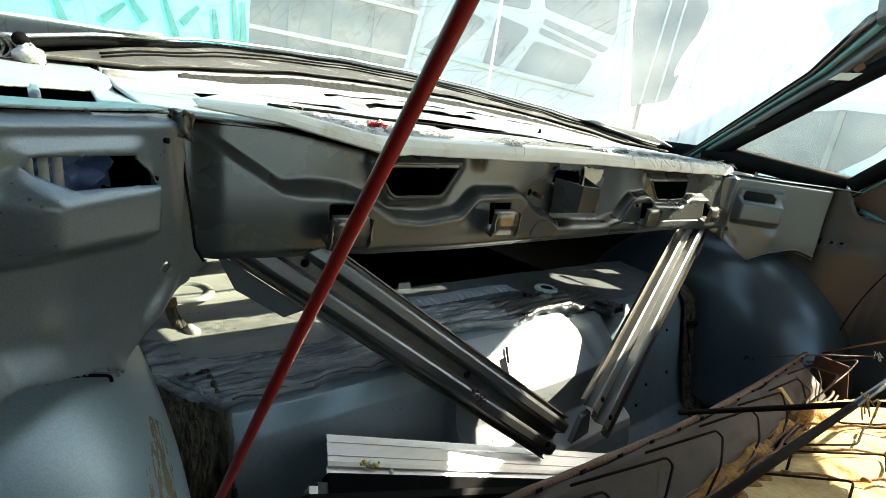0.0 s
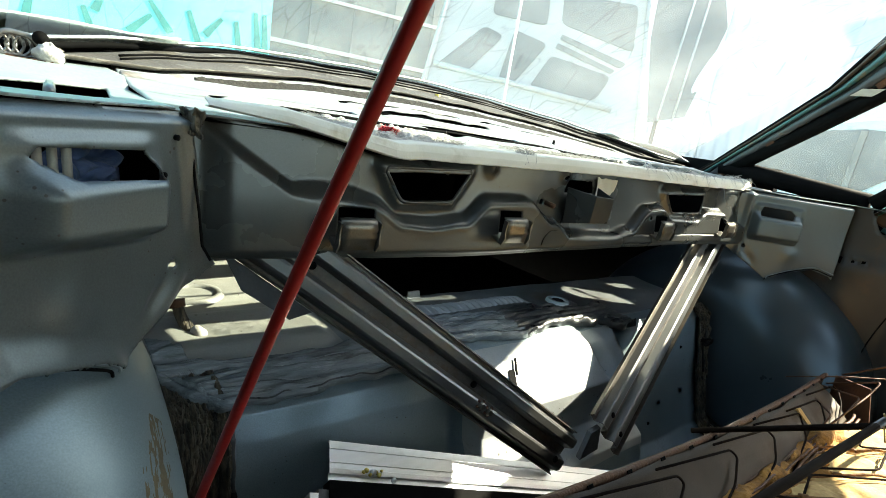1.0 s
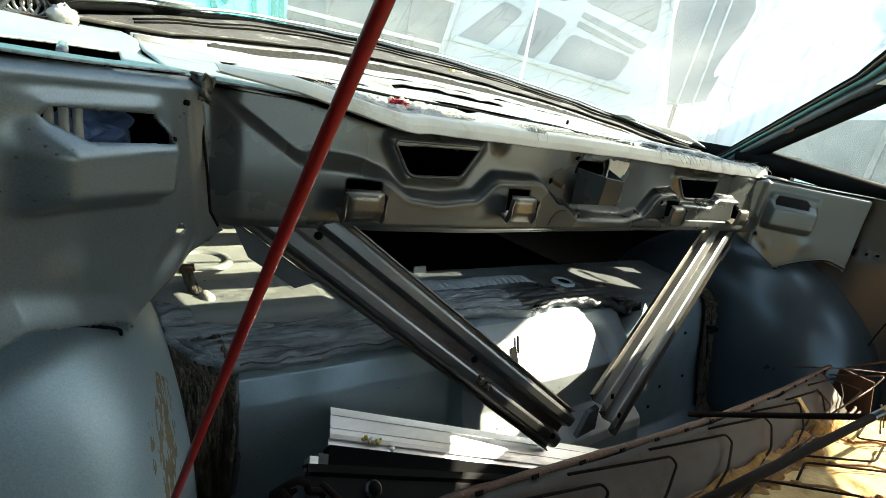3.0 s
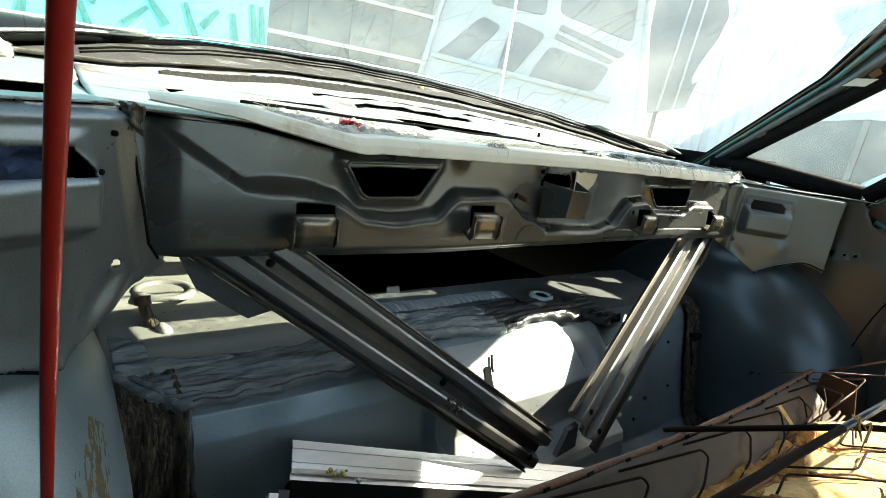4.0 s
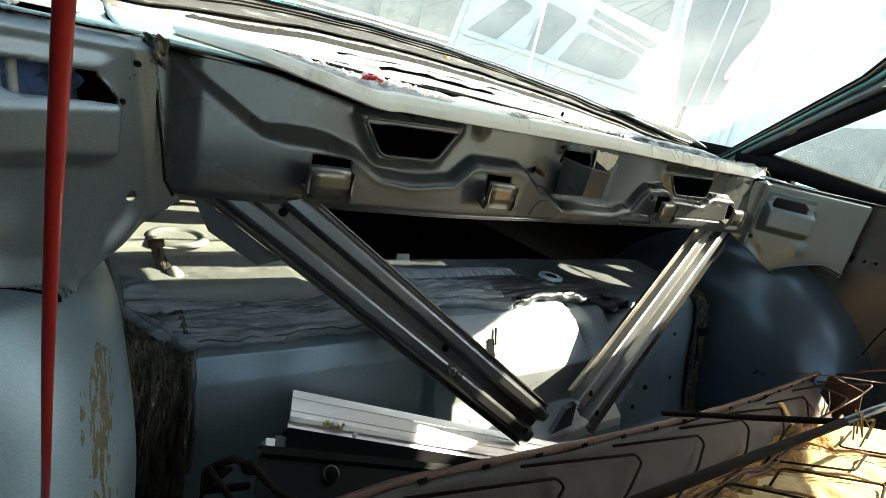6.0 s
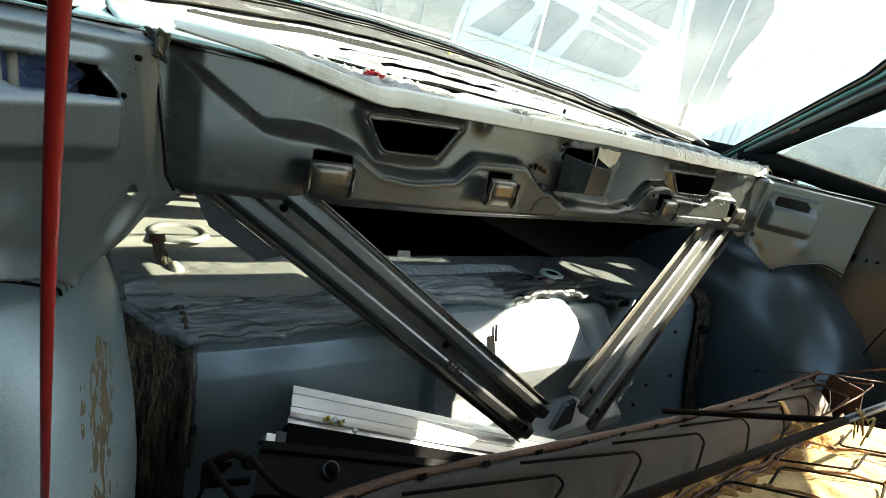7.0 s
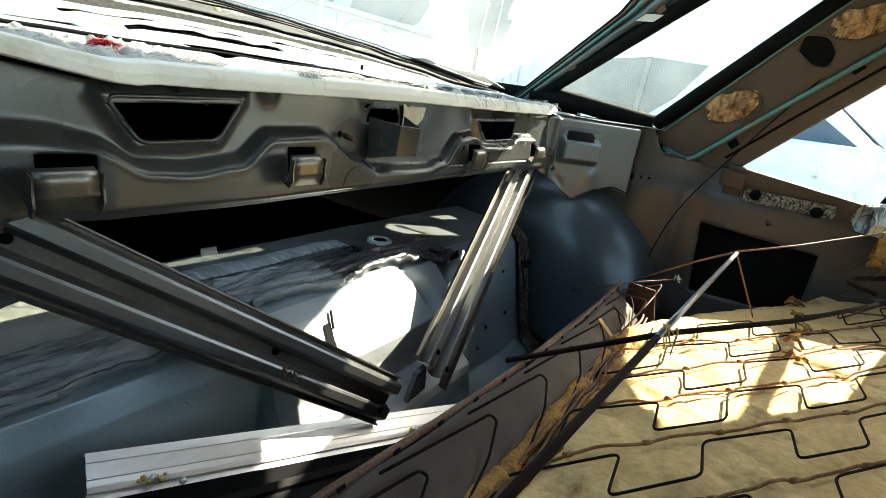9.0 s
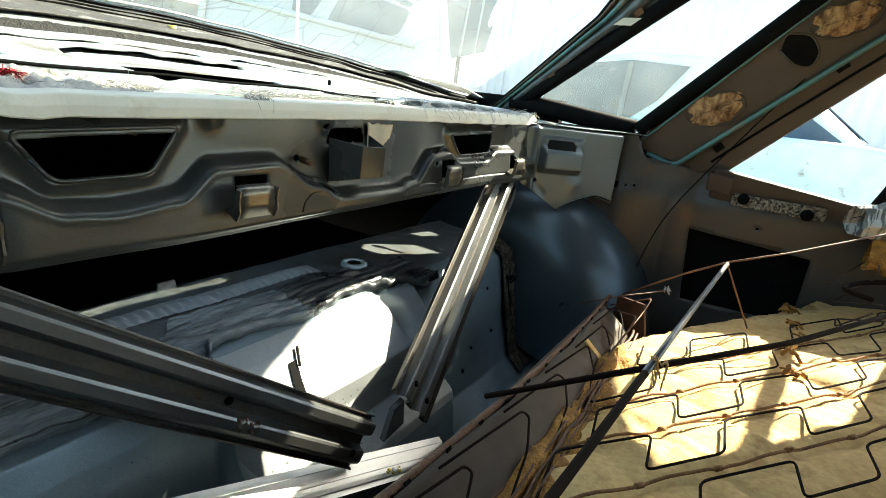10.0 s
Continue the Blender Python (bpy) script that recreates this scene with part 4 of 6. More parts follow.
    for y_, z_ in ((-0.559, 1.112), (-0.375, 0.922)):
        part("joint_notch", slab([on_side(side, y_ + a1, z_ + a2, 0.0125) for a1, a2 in ((0.014, -0.002), (-0.002, 0.014), (-0.014, 0.002), (0.002, -0.014))], (-side * 0.0015, 0, 0)), M_BLACK, wall, smooth=False)
    return wall


body_side(1)
body_side(-1)


def quarter_window(side):
    ring = [(0.147, 0.975), (-0.175, 0.945), (-0.435, 1.193), (-0.59, 1.34), (-0.39, 1.34), (-0.160, 1.193)]
    w = thing("window_2" if side > 0 else "window_3", "small fixed quarter window with clear old glass", "window", "structure")
    g = part("glass", side_plate(side, ring, 0.004, -0.012), M_GLASS2, w, smooth=False)
    g.visible_shadow = False


quarter_window(1)
quarter_window(-1)

# ---- rear glass, header and roof ----


def glass_fn(x, v):
    y0 = back_y(x) + 0.01
    z0 = shelf_z(x, back_y(x)) + 0.012
    y1, z1 = -0.215 - 0.015 * (x / 0.68) ** 2, 1.368 - 0.045 * (x / 0.68) ** 2
    k = 1 - 0.10 * v
    return (x * k * 1.06, y0 + (y1 - y0) * v, z0 + (z1 - z0) * v + 0.03 * math.sin(math.pi * v) * (1 - (x / 0.69) ** 4))


window = thing("window_1", "large raked rear window, dusty and scratched", "window", "structure")
g = part("glass", sheet(glass_fn, -0.69, 0.69, 40, 0.0, 1.0, 24), M_GLASS, window, "dusty scratched glass", thick=0.0)
part("window_seal", tube([glass_fn(-0.69 + 1.38 * i / 40, 0.0) for i in range(41)], 0.005), M_BLACK, window, "black rubber seal")
part("bright_strip", tube([tuple(Vector(glass_fn(-0.69 + 1.38 * i / 40, 0.012)) + Vector((0, -0.002, 0.004))) for i in range(41)], 0.0026), M_ALU, window, "thin bright strip")
roof = single("ceiling", sheet(lambda x, y: (x, y, 1.378 - 0.05 * (x / 0.7) ** 2 - 0.012 * ((y + 0.7) / 0.7) ** 2), -0.76, 0.76, 30, -1.62, -0.205, 30), M_PANEL, "bare grey inside of the roof", "ceiling", "structure", thick=0.02, offset=1)
single("roof_header", tube([glass_fn(-0.69 + 1.38 * i / 30, 0.99) for i in range(31)], 0.022), M_HEAD, "brown roof header above the rear window", "trim", "structure")
single("rear_deck", sheet(lambda x, y: (x, y, 1.03 - 0.06 * (x / 0.85) ** 2 - 0.05 * (y - 0.5)), -0.9, 0.9, 30, 0.30, 1.45, 20, outline=[(-0.9, 0.30)] + [(-0.7 + 1.4 * i / 20, back_y(-0.7 + 1.4 * i / 20) + 0.03) for i in range(21)] + [(0.9, 0.30), (0.9, 1.45), (-0.9, 1.45)]), M_PALE, "pale teal painted boot lid behind the rear window", "boot lid", "structure", thick=0.003)
# tail panel and sheet below the lid are blackened to paint the boot's shade
single("boot_back", block((-0.9, 1.42, 0.25), (0.9, 1.45, 0.99)), M_BLACK, "tail panel closing the boot, painted black for its shade", "panel", "structure", smooth=False)
single("boot_lid_shade", sheet(lambda x, y: (x, y, 1.005 - 0.06 * (x / 0.85) ** 2 - 0.05 * (y - 0.5)), -0.9, 0.9, 30, 0.30, 1.43, 20, outline=[(-0.9, 0.30)] + [(-0.7 + 1.4 * i / 20, back_y(-0.7 + 1.4 * i / 20) + 0.04) for i in range(21)] + [(0.9, 0.30), (0.9, 1.43), (-0.9, 1.43)]), M_BLACK, "black sheet added under the boot lid, standing for shade", "panel", "structure", thick=0.003)
single("wall_front", block((-0.9, -1.66, 0.25), (0.9, -1.62, 1.02)), M_CORNER, "plain teal-grey front bulkhead of the cabin", "wall", "structure", smooth=False)


def corner_shelf(side):
    """The pale corner beside the shelf, with its rectangular slot and the dark gap before it."""
    ring = [(0.615, -0.004), (0.625, 0.02), (0.64, 0.29), (0.80, 0.20), (0.84, 0.05), (0.84, -0.215), (0.80, -0.19)]
    hole = [(0.660, 0.008), (0.653, 0.110), (0.80, -0.015), (0.80, -0.085)]

    def fn(x, y):
        z = 0.9275 + 0.056 * max(0.0, y) + 0.012 * ease((y - 0.13) / 0.03) + wob(x, y, 4, 9, 0.002)
        return (side * x, y, z)
    v, f = sheet(fn, 0.60, 0.85, 130, -0.23, 0.30, 240, [hole], ring)
    ob = single("corner_shelf", (v, f), M_CORNER, "pale teal shelf corner with a rectangular slot", "shelf", "structure", "shelf corners", thick=0.002)
    part("slot_bar", tube([fn(0.699, -0.012), fn(0.697, 0.062)], 0.004, 6), M_BRACE, ob)
    return ob


corner_shelf(-1)
corner_shelf(1)

# ---- braces under the bulkhead ----
HAT = [(-0.047, 0.008), (-0.045, 0.0), (-0.034, 0.0), (-0.030, 0.010), (-0.0285, 0.0128), (-0.026, 0.014), (-0.016, 0.014), (-0.0135, 0.0128), (-0.009, 0.0), (0.006, 0.0), (0.010, 0.010), (0.0115, 0.0128), (0.014, 0.014), (0.025, 0.014), (0.0275, 0.0128), (0.031, 0.0), (0.045, 0.0), (0.047, 0.008)]


HAT_LEFT = [(-0.042, 0.006), (-0.040, 0.0), (-0.036, 0.0), (-0.032, 0.010), (-0.030, 0.0128), (-0.0275, 0.014), (-0.018, 0.014), (-0.0155, 0.0128), (-0.011, 0.0), (0.002, 0.0), (0.006, 0.010), (0.0075, 0.0128), (0.0095, 0.014), (0.0185, 0.014), (0.021, 0.0128), (0.0240, 0.0), (0.0285, 0.0), (0.030, 0.006)]


def brace(side):
    a, b = Vector((side * 0.530, 0.022, 0.826)), (Vector((-0.094, -0.110, 0.5145)) if side < 0 else Vector((0.0125, -0.108, 0.507)))
    d = (b - a).normalized()
    out = Vector((0.0, -1, -0.02)) if side < 0 else Vector((-0.32, -0.85, 0.12))
    out = (out - d * out.dot(d)).normalized()
    sd = d.cross(out).normalized()
    if sd.z < 0:
        sd = -sd
    ob = thing("seat_brace", "dusty galvanised double-ribbed steel brace running down to the floor's middle", "brace", group="seat braces", at=tuple(b))
    for nm, i0, i1, mt, lb in (("flange", 0, 2, M_DUST, "dusty brown flange"), ("ridge", 2, 8, M_BRACE, ""), ("valley", 8, 9, M_DUST, "dirty brown valley"), ("ridge", 9, 15, M_BRACE, ""), ("flange", 15, 17, M_DUST, "dusty brown flange")):
        part(nm, bar((HAT_LEFT if side < 0 else HAT)[i0:i1 + 1], a, b, sd, out), mt, ob, lb, smooth=False, thick=0.0018)
    part("flap", slab([a + sd * -0.044 - d * 0.01, a + sd * -0.066 + d * 0.03, a + sd * -0.064 + d * 0.09, a + sd * -0.044 + d * 0.105], out * -0.0018), M_DARKMETAL, ob, "dark flange plate", smooth=False)
    for k, w in ((0.13, -0.003), (0.965, -0.020), (0.62, -0.003)) if side < 0 else ((0.13, -0.001), (0.955, 0.017), (0.965, -0.020)):
        c = a.lerp(b, k) + sd * w + out * (0.0022 if abs(w) < 0.005 else 0.0143)
        part("bolt_hole", tube([c, c + out * 0.0012], 0.0048, 10), M_BLACK, ob)
    if side < 0:
        for k2, w in ((0.655, -0.019), (0.685, -0.020)):
            c = a.lerp(b, k2) + sd * w + out * 0.0140
            part("nut", tube([c, c + out * 0.004, c + out * 0.007], 0.0055, 6, taper=[1.0, 1.0, 0.7]), M_HOOK, ob, "corroded nut", smooth=False)
            for m_ in range(5):
                g_ = c + d * (0.006 * math.cos(m_ * 1.3)) + sd * (0.006 * math.sin(m_ * 1.3))
                part("corrosion", tube([g_, g_ + out * (0.002 + 0.002 * (m_ % 2))], 0.0026, 6, taper=[1.0, 0.5]), M_RUST, ob, "flaking corrosion")
    return ob


brace(-1)
brace(1)
single("floor_bracket", slab([(-0.052, -0.108, 0.486), (-0.006, -0.108, 0.492), (0.002, -0.100, 0.524), (-0.022, -0.100, 0.520)], (0, -0.008, -0.002)), M_DARKMETAL, "dark steel bracket joining the two braces", "bracket", smooth=False)

# ---- sealer, crust and fittings on the floor ----


def sealer_fn(x, v):
    front = 0.010 + 0.010 * noise.noise(Vector((x * 9, 0, 0))) + 0.006 * noise.noise(Vector((x * 30, 4, 0))) + 0.038 * centre_share(x) + 0.066 * ease((-0.552 - x) / 0.055)
    y = front + v * (0.090 + 0.02 * noise.noise(Vector((x * 6, 2, 0))))
    roll = 0.009 * math.exp(-(v / 0.08) ** 2) * (0.8 + 0.5 * noise.noise(Vector((x * 16, 7, 0))))
    wr = 0.007 * noise.noise(Vector((x * 6, y * 70, 0))) - 0.005 * math.exp(-(noise.noise(Vector((x * 5, y * 38, 6))) / 0.06) ** 2) + 0.005 * noise.noise(Vector((x * 14, y * 160, 3))) + 0.003 * noise.noise(Vector((x * 40, y * 60, 8)))
    return (x, y, floor_z(x, max(y, 0.036)) + 0.006 + roll + max(-0.003, wr) - 0.014 * ease((0.012 - v) / 0.012) )


single("seam_sealer", sheet(sealer_fn, -0.606, -0.04, 280, 0, 1, 70), M_TAR, "wrinkled grey sealer layer over the floor seam", "sealer", "structure", thick=0.003)
single("seam_sealer", sheet(sealer_fn, -0.04, 0.26, 110, 0, 1, 44), M_TARDARK, "wrinkled brown-black sealer layer over the floor seam", "sealer", "structure", thick=0.003)


single("sealer_edge", tube(smooth_path([tuple(Vector(sealer_fn(-0.545 + 0.33 * i / 30, 0.01)) + Vector((0, -0.001, -0.003 + 0.003 * noise.noise(Vector((i * 0.7, 0, 3)))))) for i in range(31)], 3), 0.0013, 6), M_TARDARK, "dark open edge under the sealer", "sealer", "structure")


def crust(side):
    def fn(u, k):
        foot = 0.030 * ease((0.60 - profile(-0.58, k)[1]) / 0.22) if side < 0 else 0.0
        x = side * (0.614 + foot - u * (0.064 + 0.8 * foot))
        y, z = profile(x, k)
        rib = 0.008 * abs(noise.noise(Vector((u * 13, k * 1.1, side)))) + 0.007 * max(0, noise.noise(Vector((u * 26, k * 3.4, side + 3)))) + 0.003 * noise.noise(Vector((u * 50, k * 12, side + 5)))
        h = 0.004 + rib + (0.012 if side < 0 else 0.002) * math.exp(-((u - 0.95) / 0.06) ** 2)
        return (x, y - h, z + 0.4 * h)
    vv, ff = sheet(fn, 0, 1, 80, 2.2, 10.4, 170)
    return single("seam_crust", (vv, ff), M_CRUST, "flaking brown undercoat crust beside the wheel house", "crust", "structure", thick=0.003)


crust(-1)
crust(1)

def bead(pts, r, label):
    path = smooth_path(pts, 10)
    path = [q - Vector((0, -0.001, 0.003)) for q in path]
    tp = [1 + 0.75 * noise.noise(Vector((q.x * 40, q.y * 40, q.z * 40))) for q in path]
    return single("sealer_bead", tube(path, r, 9, taper=tp), M_TAR if "lumpy" in label else M_TARDARK, label, "sealer", "structure")


bead([(-0.612, 0.092, 0.640), (-0.600, 0.072, 0.636), (-0.585, 0.046, 0.632), (-0.570, 0.030, 0.631), (-0.552, 0.022, 0.632), (-0.538, 0.020, 0.634), (-0.52, 0.014, 0.632), (-0.49, 0.011, 0.630), (-0.45, 0.009, 0.629)], 0.0050, "lumpy sealer bead along the hump's edge")
bead([(-0.546, 0.018, 0.630), (-0.549, 0.002, 0.610), (-0.550, -0.006, 0.58), (-0.547, -0.012, 0.54), (-0.550, -0.022, 0.49)], 0.0045, "dark sealer bead running down beside the crust")
blue = thing("blue_bag", "crumpled blue plastic bag showing in the pocket's hole", "bag", at=(-0.68, -0.04, 0.86))
part("film", sheet(lambda u, w: (-0.655 - 0.05 * u + 0.01 * noise.noise(Vector((u * 5, w * 5, 1))), -0.010 - 0.05 * u + 0.03 * w + 0.014 * noise.noise(Vector((u * 4, w * 4, 7))), 0.865 + 0.035 * w + 0.008 * noise.noise(Vector((u * 6, w * 3, 3)))), 0, 1, 24, 0, 1, 16), M_BLUEBAG, blue, thick=0.001)
for k in range(3):
    part("strap", tube([(-0.690 - 0.008 * k, -0.062 - 0.006 * k, 0.86), (-0.692 - 0.008 * k, -0.058 - 0.008 * k, 0.90)], 0.003, 6), M_PAPER, blue, "pale strap")

filler = thing("drain_tube", "short stained pale plug standing in the boot floor", "plug", at=(-0.557, 0.192, 0.634))
part("body", tube(smooth_path([(-0.545, 0.165, 0.640), (-0.553, 0.182, 0.645), (-0.559, 0.198, 0.655), (-0.562, 0.208, 0.668)]), 0.008, 10, taper=[0.4, 0.6, 0.8, 0.9, 1, 1, 1, 1, 0.95, 0.9, 0.9, 0.9, 0.9, 0.9, 0.9, 0.9]), M_CRUST, filler)
part("rim", tube([(-0.562, 0.208, 0.666), (-0.563, 0.211, 0.676)], 0.010, 12), M_RUST, filler)
part("tip", tube([(-0.548, 0.172, 0.648), (-0.543, 0.160, 0.644), (-0.541, 0.155, 0.642)], 0.0085, 12, taper=[0.8, 1.0, 0.75]), M_PAPER, filler, "pale worn tip")


def ring_mesh(c, r0, r1, h, n=28):
    v, f = [], []
    for i in range(n):
        a = 2 * math.pi * i / n
        for r, z in ((r1, 0), (r1 * 0.92, h), (r0 * 1.1, h), (r0, 0)):
            v.append((c[0] + r * math.cos(a), c[1] + r * math.sin(a), c[2] + z))
    for i in range(n):
        for k in range(3):
            j = (i + 1) % n
            f.append((i * 4 + k, j * 4 + k, j * 4 + k + 1, i * 4 + k + 1))
    return v, f


cup = single("round_pressing", ring_mesh((-0.52, 0.305, 0.645), 0.030, 0.044, 0.006), M_TRUNK, "round raised pressing in the boot floor", "pressing", "structure")
plug = thing("floor_grommet", "round rubber floor grommet with a pale ring", "grommet", at=(0.157, 0.139, 0.632))
part("rim", ring_mesh((0.157, 0.139, 0.634), 0.014, 0.026, 0.006), M_PALE, plug, "pale ring")
part("centre", ring_mesh((0.157, 0.139, 0.634), 0.003, 0.014, 0.005), M_BLACK, plug)
single("floor_tab", slab([(-0.165, 0.238, 0.634), (-0.135, 0.238, 0.634), (-0.137, 0.240, 0.646), (-0.163, 0.240, 0.646)], (0, 0.004, 0)), M_BRACE, "small upright steel tab on the hump", "tab", smooth=False)
tray = single("boot_tray", sheet(lambda x, y: (x, y, floor_z(x, y) + 0.0035), -0.613, -0.365, 54, 0.088, 0.60, 90), M_TRUNK, "dusty cream-grey pressed boot floor tray", "boot floor", "structure")

# paler sheet over the ridge: the sky's sheen on it is put into the colour
single("ribbed_strip", sheet(lambda x, y: (x, y, floor_z(x, y) + 0.0032 + 0.0011 * math.sin(x * 420) * (1 - ((y - 0.17) / 0.022) ** 2)), -0.33, 0.085, 420, 0.150, 0.190, 8), M_BOX, "ribbed stiffening strip pressed on the hump top, painted pale for its sky light", "strip", "structure")
slit = thing("floor_slit", "dark open slit in the top of the hump box with a bent steel rim", "slit", kind="structure", at=(-0.124, 0.0, 0.60))
part("opening", sheet(lambda u, k: tuple(Vector(floor_fn(-0.146 + 0.014 * u + 0.022 * (k - 8.1) ** 1.5, k)) + Vector((0, -0.0030, 0.0026))), 0, 1, 6, 8.10, 8.80, 10), M_BLACK, slit)
part("pin", tube(smooth_path([tuple(Vector(floor_fn(-0.132 + 0.026 * (k - 8.1) ** 1.5, k)) + Vector((0, -0.004, 0.004))) for k in (8.66, 8.80, 9.0)]), 0.0022, 8, taper=None), M_RAIL, slit, "dark bent pin")
# ---- loose strips lying on the kick-up ----
A, B = Vector((-0.448, -0.035, 0.563)), Vector((0.060, -0.155, 0.428))
d = (B - A).normalized()
sd = Vector((0.30, 0.80, 0.50))
sd = (sd - d * sd.dot(d)).normalized()
up = d.cross(sd)
up = up if up.z > 0 else -up
strip = thing("sill_strip", "bright ribbed aluminium sill strip lying on the floor", "trim strip", at=tuple(A))
part("plate", bar([(-0.033, -0.010), (-0.0325, -0.002), (-0.028, -0.002), (-0.0275, -0.004), (-0.019, -0.004), (-0.0185, 0.0), (-0.014, 0.0008), (-0.0135, 0.0), (-0.007, 0.0), (-0.0065, 0.0012), (-0.004, 0.0012), (-0.0035, 0.0), (0.009, 0.0), (0.0095, 0.001), (0.0125, 0.001), (0.013, 0.0), (0.0185, 0.0), (0.019, -0.004)], A, B, sd, up), M_ALU, strip, smooth=False, thick=0.0014)
for k, w, mt, r in ((0.10, -0.016, M_YELLOW, 0.005), (0.15, -0.024, M_ALU, 0.0045), (0.78, -0.014, M_YELLOW, 0.005)):
    c = A.lerp(B, k) + sd * w + up * 0.002
    part("screw", tube([c, c + up * 0.003], r * 0.8, 8), M_ALU, strip)
    if mt is M_YELLOW:
        for m_ in range(7):
            g_ = c + d * (0.004 * (m_ - 3)) + sd * (0.003 * math.sin(m_ * 2.3))
            part("residue", tube([g_, g_ + up * (0.0012 + 0.0008 * (m_ % 3))], 0.0024 + 0.0008 * math.sin(m_ * 1.7), 7, taper=[1.0, 0.7]), M_YELLOW, strip, "dried yellow residue")
rub = thing("rubber_channel", "black rubber channel under the aluminium strip", "channel", at=tuple(A))
A2 = A + Vector((-0.018, -0.030, -0.036))
B2 = B + Vector((-0.018, -0.030, -0.036))
part("body", slab([A2 + sd * -0.014, A2 + sd * 0.02, B2 + sd * 0.02, B2 + sd * -0.014], up * 0.018), M_BLACK, rub, smooth=False)
c = A2 - d * 0.012
part("end_block", slab([c + sd * -0.008, c + sd * 0.010, c + d * 0.02 + sd * 0.010, c + d * 0.02 + sd * -0.008], up * 0.016), M_DARKMETAL, rub, smooth=False)
part("end_tip", slab([c - d * 0.010 + sd * -0.006, c - d * 0.010 + sd * 0.006, c + sd * 0.006, c + sd * -0.006], up * 0.016), M_ALU, rub, smooth=False)

A3, B3 = Vector((-0.500, -0.095, 0.537)), Vector((0.0, -0.20, 0.42))
d3 = (B3 - A3).normalized()
sd3 = (sd - d3 * sd.dot(d3)).normalized()
up3 = d3.cross(sd3)
up3 = up3 if up3.z > 0 else -up3
rail = thing("seat_rail", "dark steel seat rail with a round hole on the floor", "rail", at=tuple(A3))
part("channel", bar([(-0.030, -0.012), (-0.028, 0.0), (0.012, 0.0), (0.015, 0.005), (0.022, 0.006), (0.025, -0.010)], A3, B3, sd3, up3), M_RAIL, rail, smooth=False, thick=0.002)
c = A3.lerp(B3, 0.15) + up3 * 0.001
part("hole_rim", tube([c, c + up3 * 0.004], 0.010, 14), M_BRACE, rail)
part("hole", tube([c + up3 * 0.003, c + up3 * 0.0055], 0.0075, 14), M_BLACK, rail)
bracket = thing("hinge_bracket", "small dark steel bracket with square holes behind the seat frame", "bracket", at=(-0.56, -0.20, 0.63))
part("plate", slab([(-0.581, -0.20, 0.626), (-0.581, -0.20, 0.646), (-0.572, -0.20, 0.650), (-0.570, -0.20, 0.644), (-0.560, -0.20, 0.642)], (0, 0.004, 0)), M_BLACKROD, bracket, smooth=False)
part("arm", tube(rounded([(-0.572, -0.198, 0.648), (-0.560, -0.198, 0.651), (-0.552, -0.198, 0.645), (-0.550, -0.198, 0.636), (-0.541, -0.198, 0.634), (-0.536, -0.198, 0.628)], 0.003), 0.003, 8), M_BLACKROD, bracket)
part("arm", tube([(-0.578, -0.198, 0.628), (-0.546, -0.198, 0.621)], 0.003, 8), M_BLACKROD, bracket)
part("post", tube([(-0.577, -0.197, 0.63), (-0.577, -0.150, 0.54), (-0.577, -0.14, 0.30)], 0.0015, 8), M_BLACKROD, bracket)

# ---- the seat back lying upside down ----
seat = thing("seat_cushion", "upturned car seat with rusty frame, bare springs and rotten yellow foam", "car seat", at=(0.0, -0.6, 0.30))


def rear_edge(x):
    return Vector((x, -0.275 - 0.012 * math.cos(x * 4) - 0.03 * ease((-0.45 - x) / 0.2), 0.634 - 0.060 * x))


def foam_z(x, y):
    z = 0.585 - 0.17 * (y + 0.345) - 0.035 * x
    z -= 0.003 * math.exp(-(noise.noise(Vector(((0.644 * x + 0.765 * y) * 2.5, (0.765 * x - 0.644 * y) * 9, 4))) / 0.07) ** 2)
    u_, w_ = 0.765 * x - 0.644 * y, 0.644 * x + 0.765 * y
    z += 0.007 * abs(math.sin(math.pi * (w_ + 0.555) / 0.083)) ** 0.6 + 0.004 * abs(math.sin(math.pi * u_ / 0.1165 + 1.5 * math.floor((w_ + 0.555) / 0.083))) ** 0.5 - 0.008
    z += 0.006 * noise.noise(Vector((x * 6, y * 6, 0))) + 0.004 * noise.noise(Vector((x * 24, y * 24, 5)))
    return z


XL, XR = -0.62, 0.50
v, f = [], []
for i in range(101):
    x = XL + (XR - XL) * i / 100
    p = rear_edge(x)
    t = 0.0012 * noise.noise(Vector((x * 30, 0, 0)))
    for q in ((0, 0.002, -0.03), (0, 0.003, t), (0, -0.001, 0.0015 + t), (0, -0.0025, 0.0), (0, -0.003, -0.004)):
        v.append(p + Vector(q))
for i in range(100):
    for k in range(4):
        f.append((i * 5 + k, (i + 1) * 5 + k, (i + 1) * 5 + k + 1, i * 5 + k + 1))
part("frame_edge", (v, f), M_RUST, seat, "rusty pressed steel frame edge", thick=0.0018)


def wall_fn(x, k):
    p = rear_edge(x)
    y = p.y - 0.004 - 0.055 * k - 0.01 * math.sin(k * 3)
    z = p.z - 0.002 + (foam_z(x, -0.34) - 0.012 - p.z) * k
    return (x, y + wob(x, k, 0, 9, 0.006), z + wob(x, k, 1, 12, 0.004))


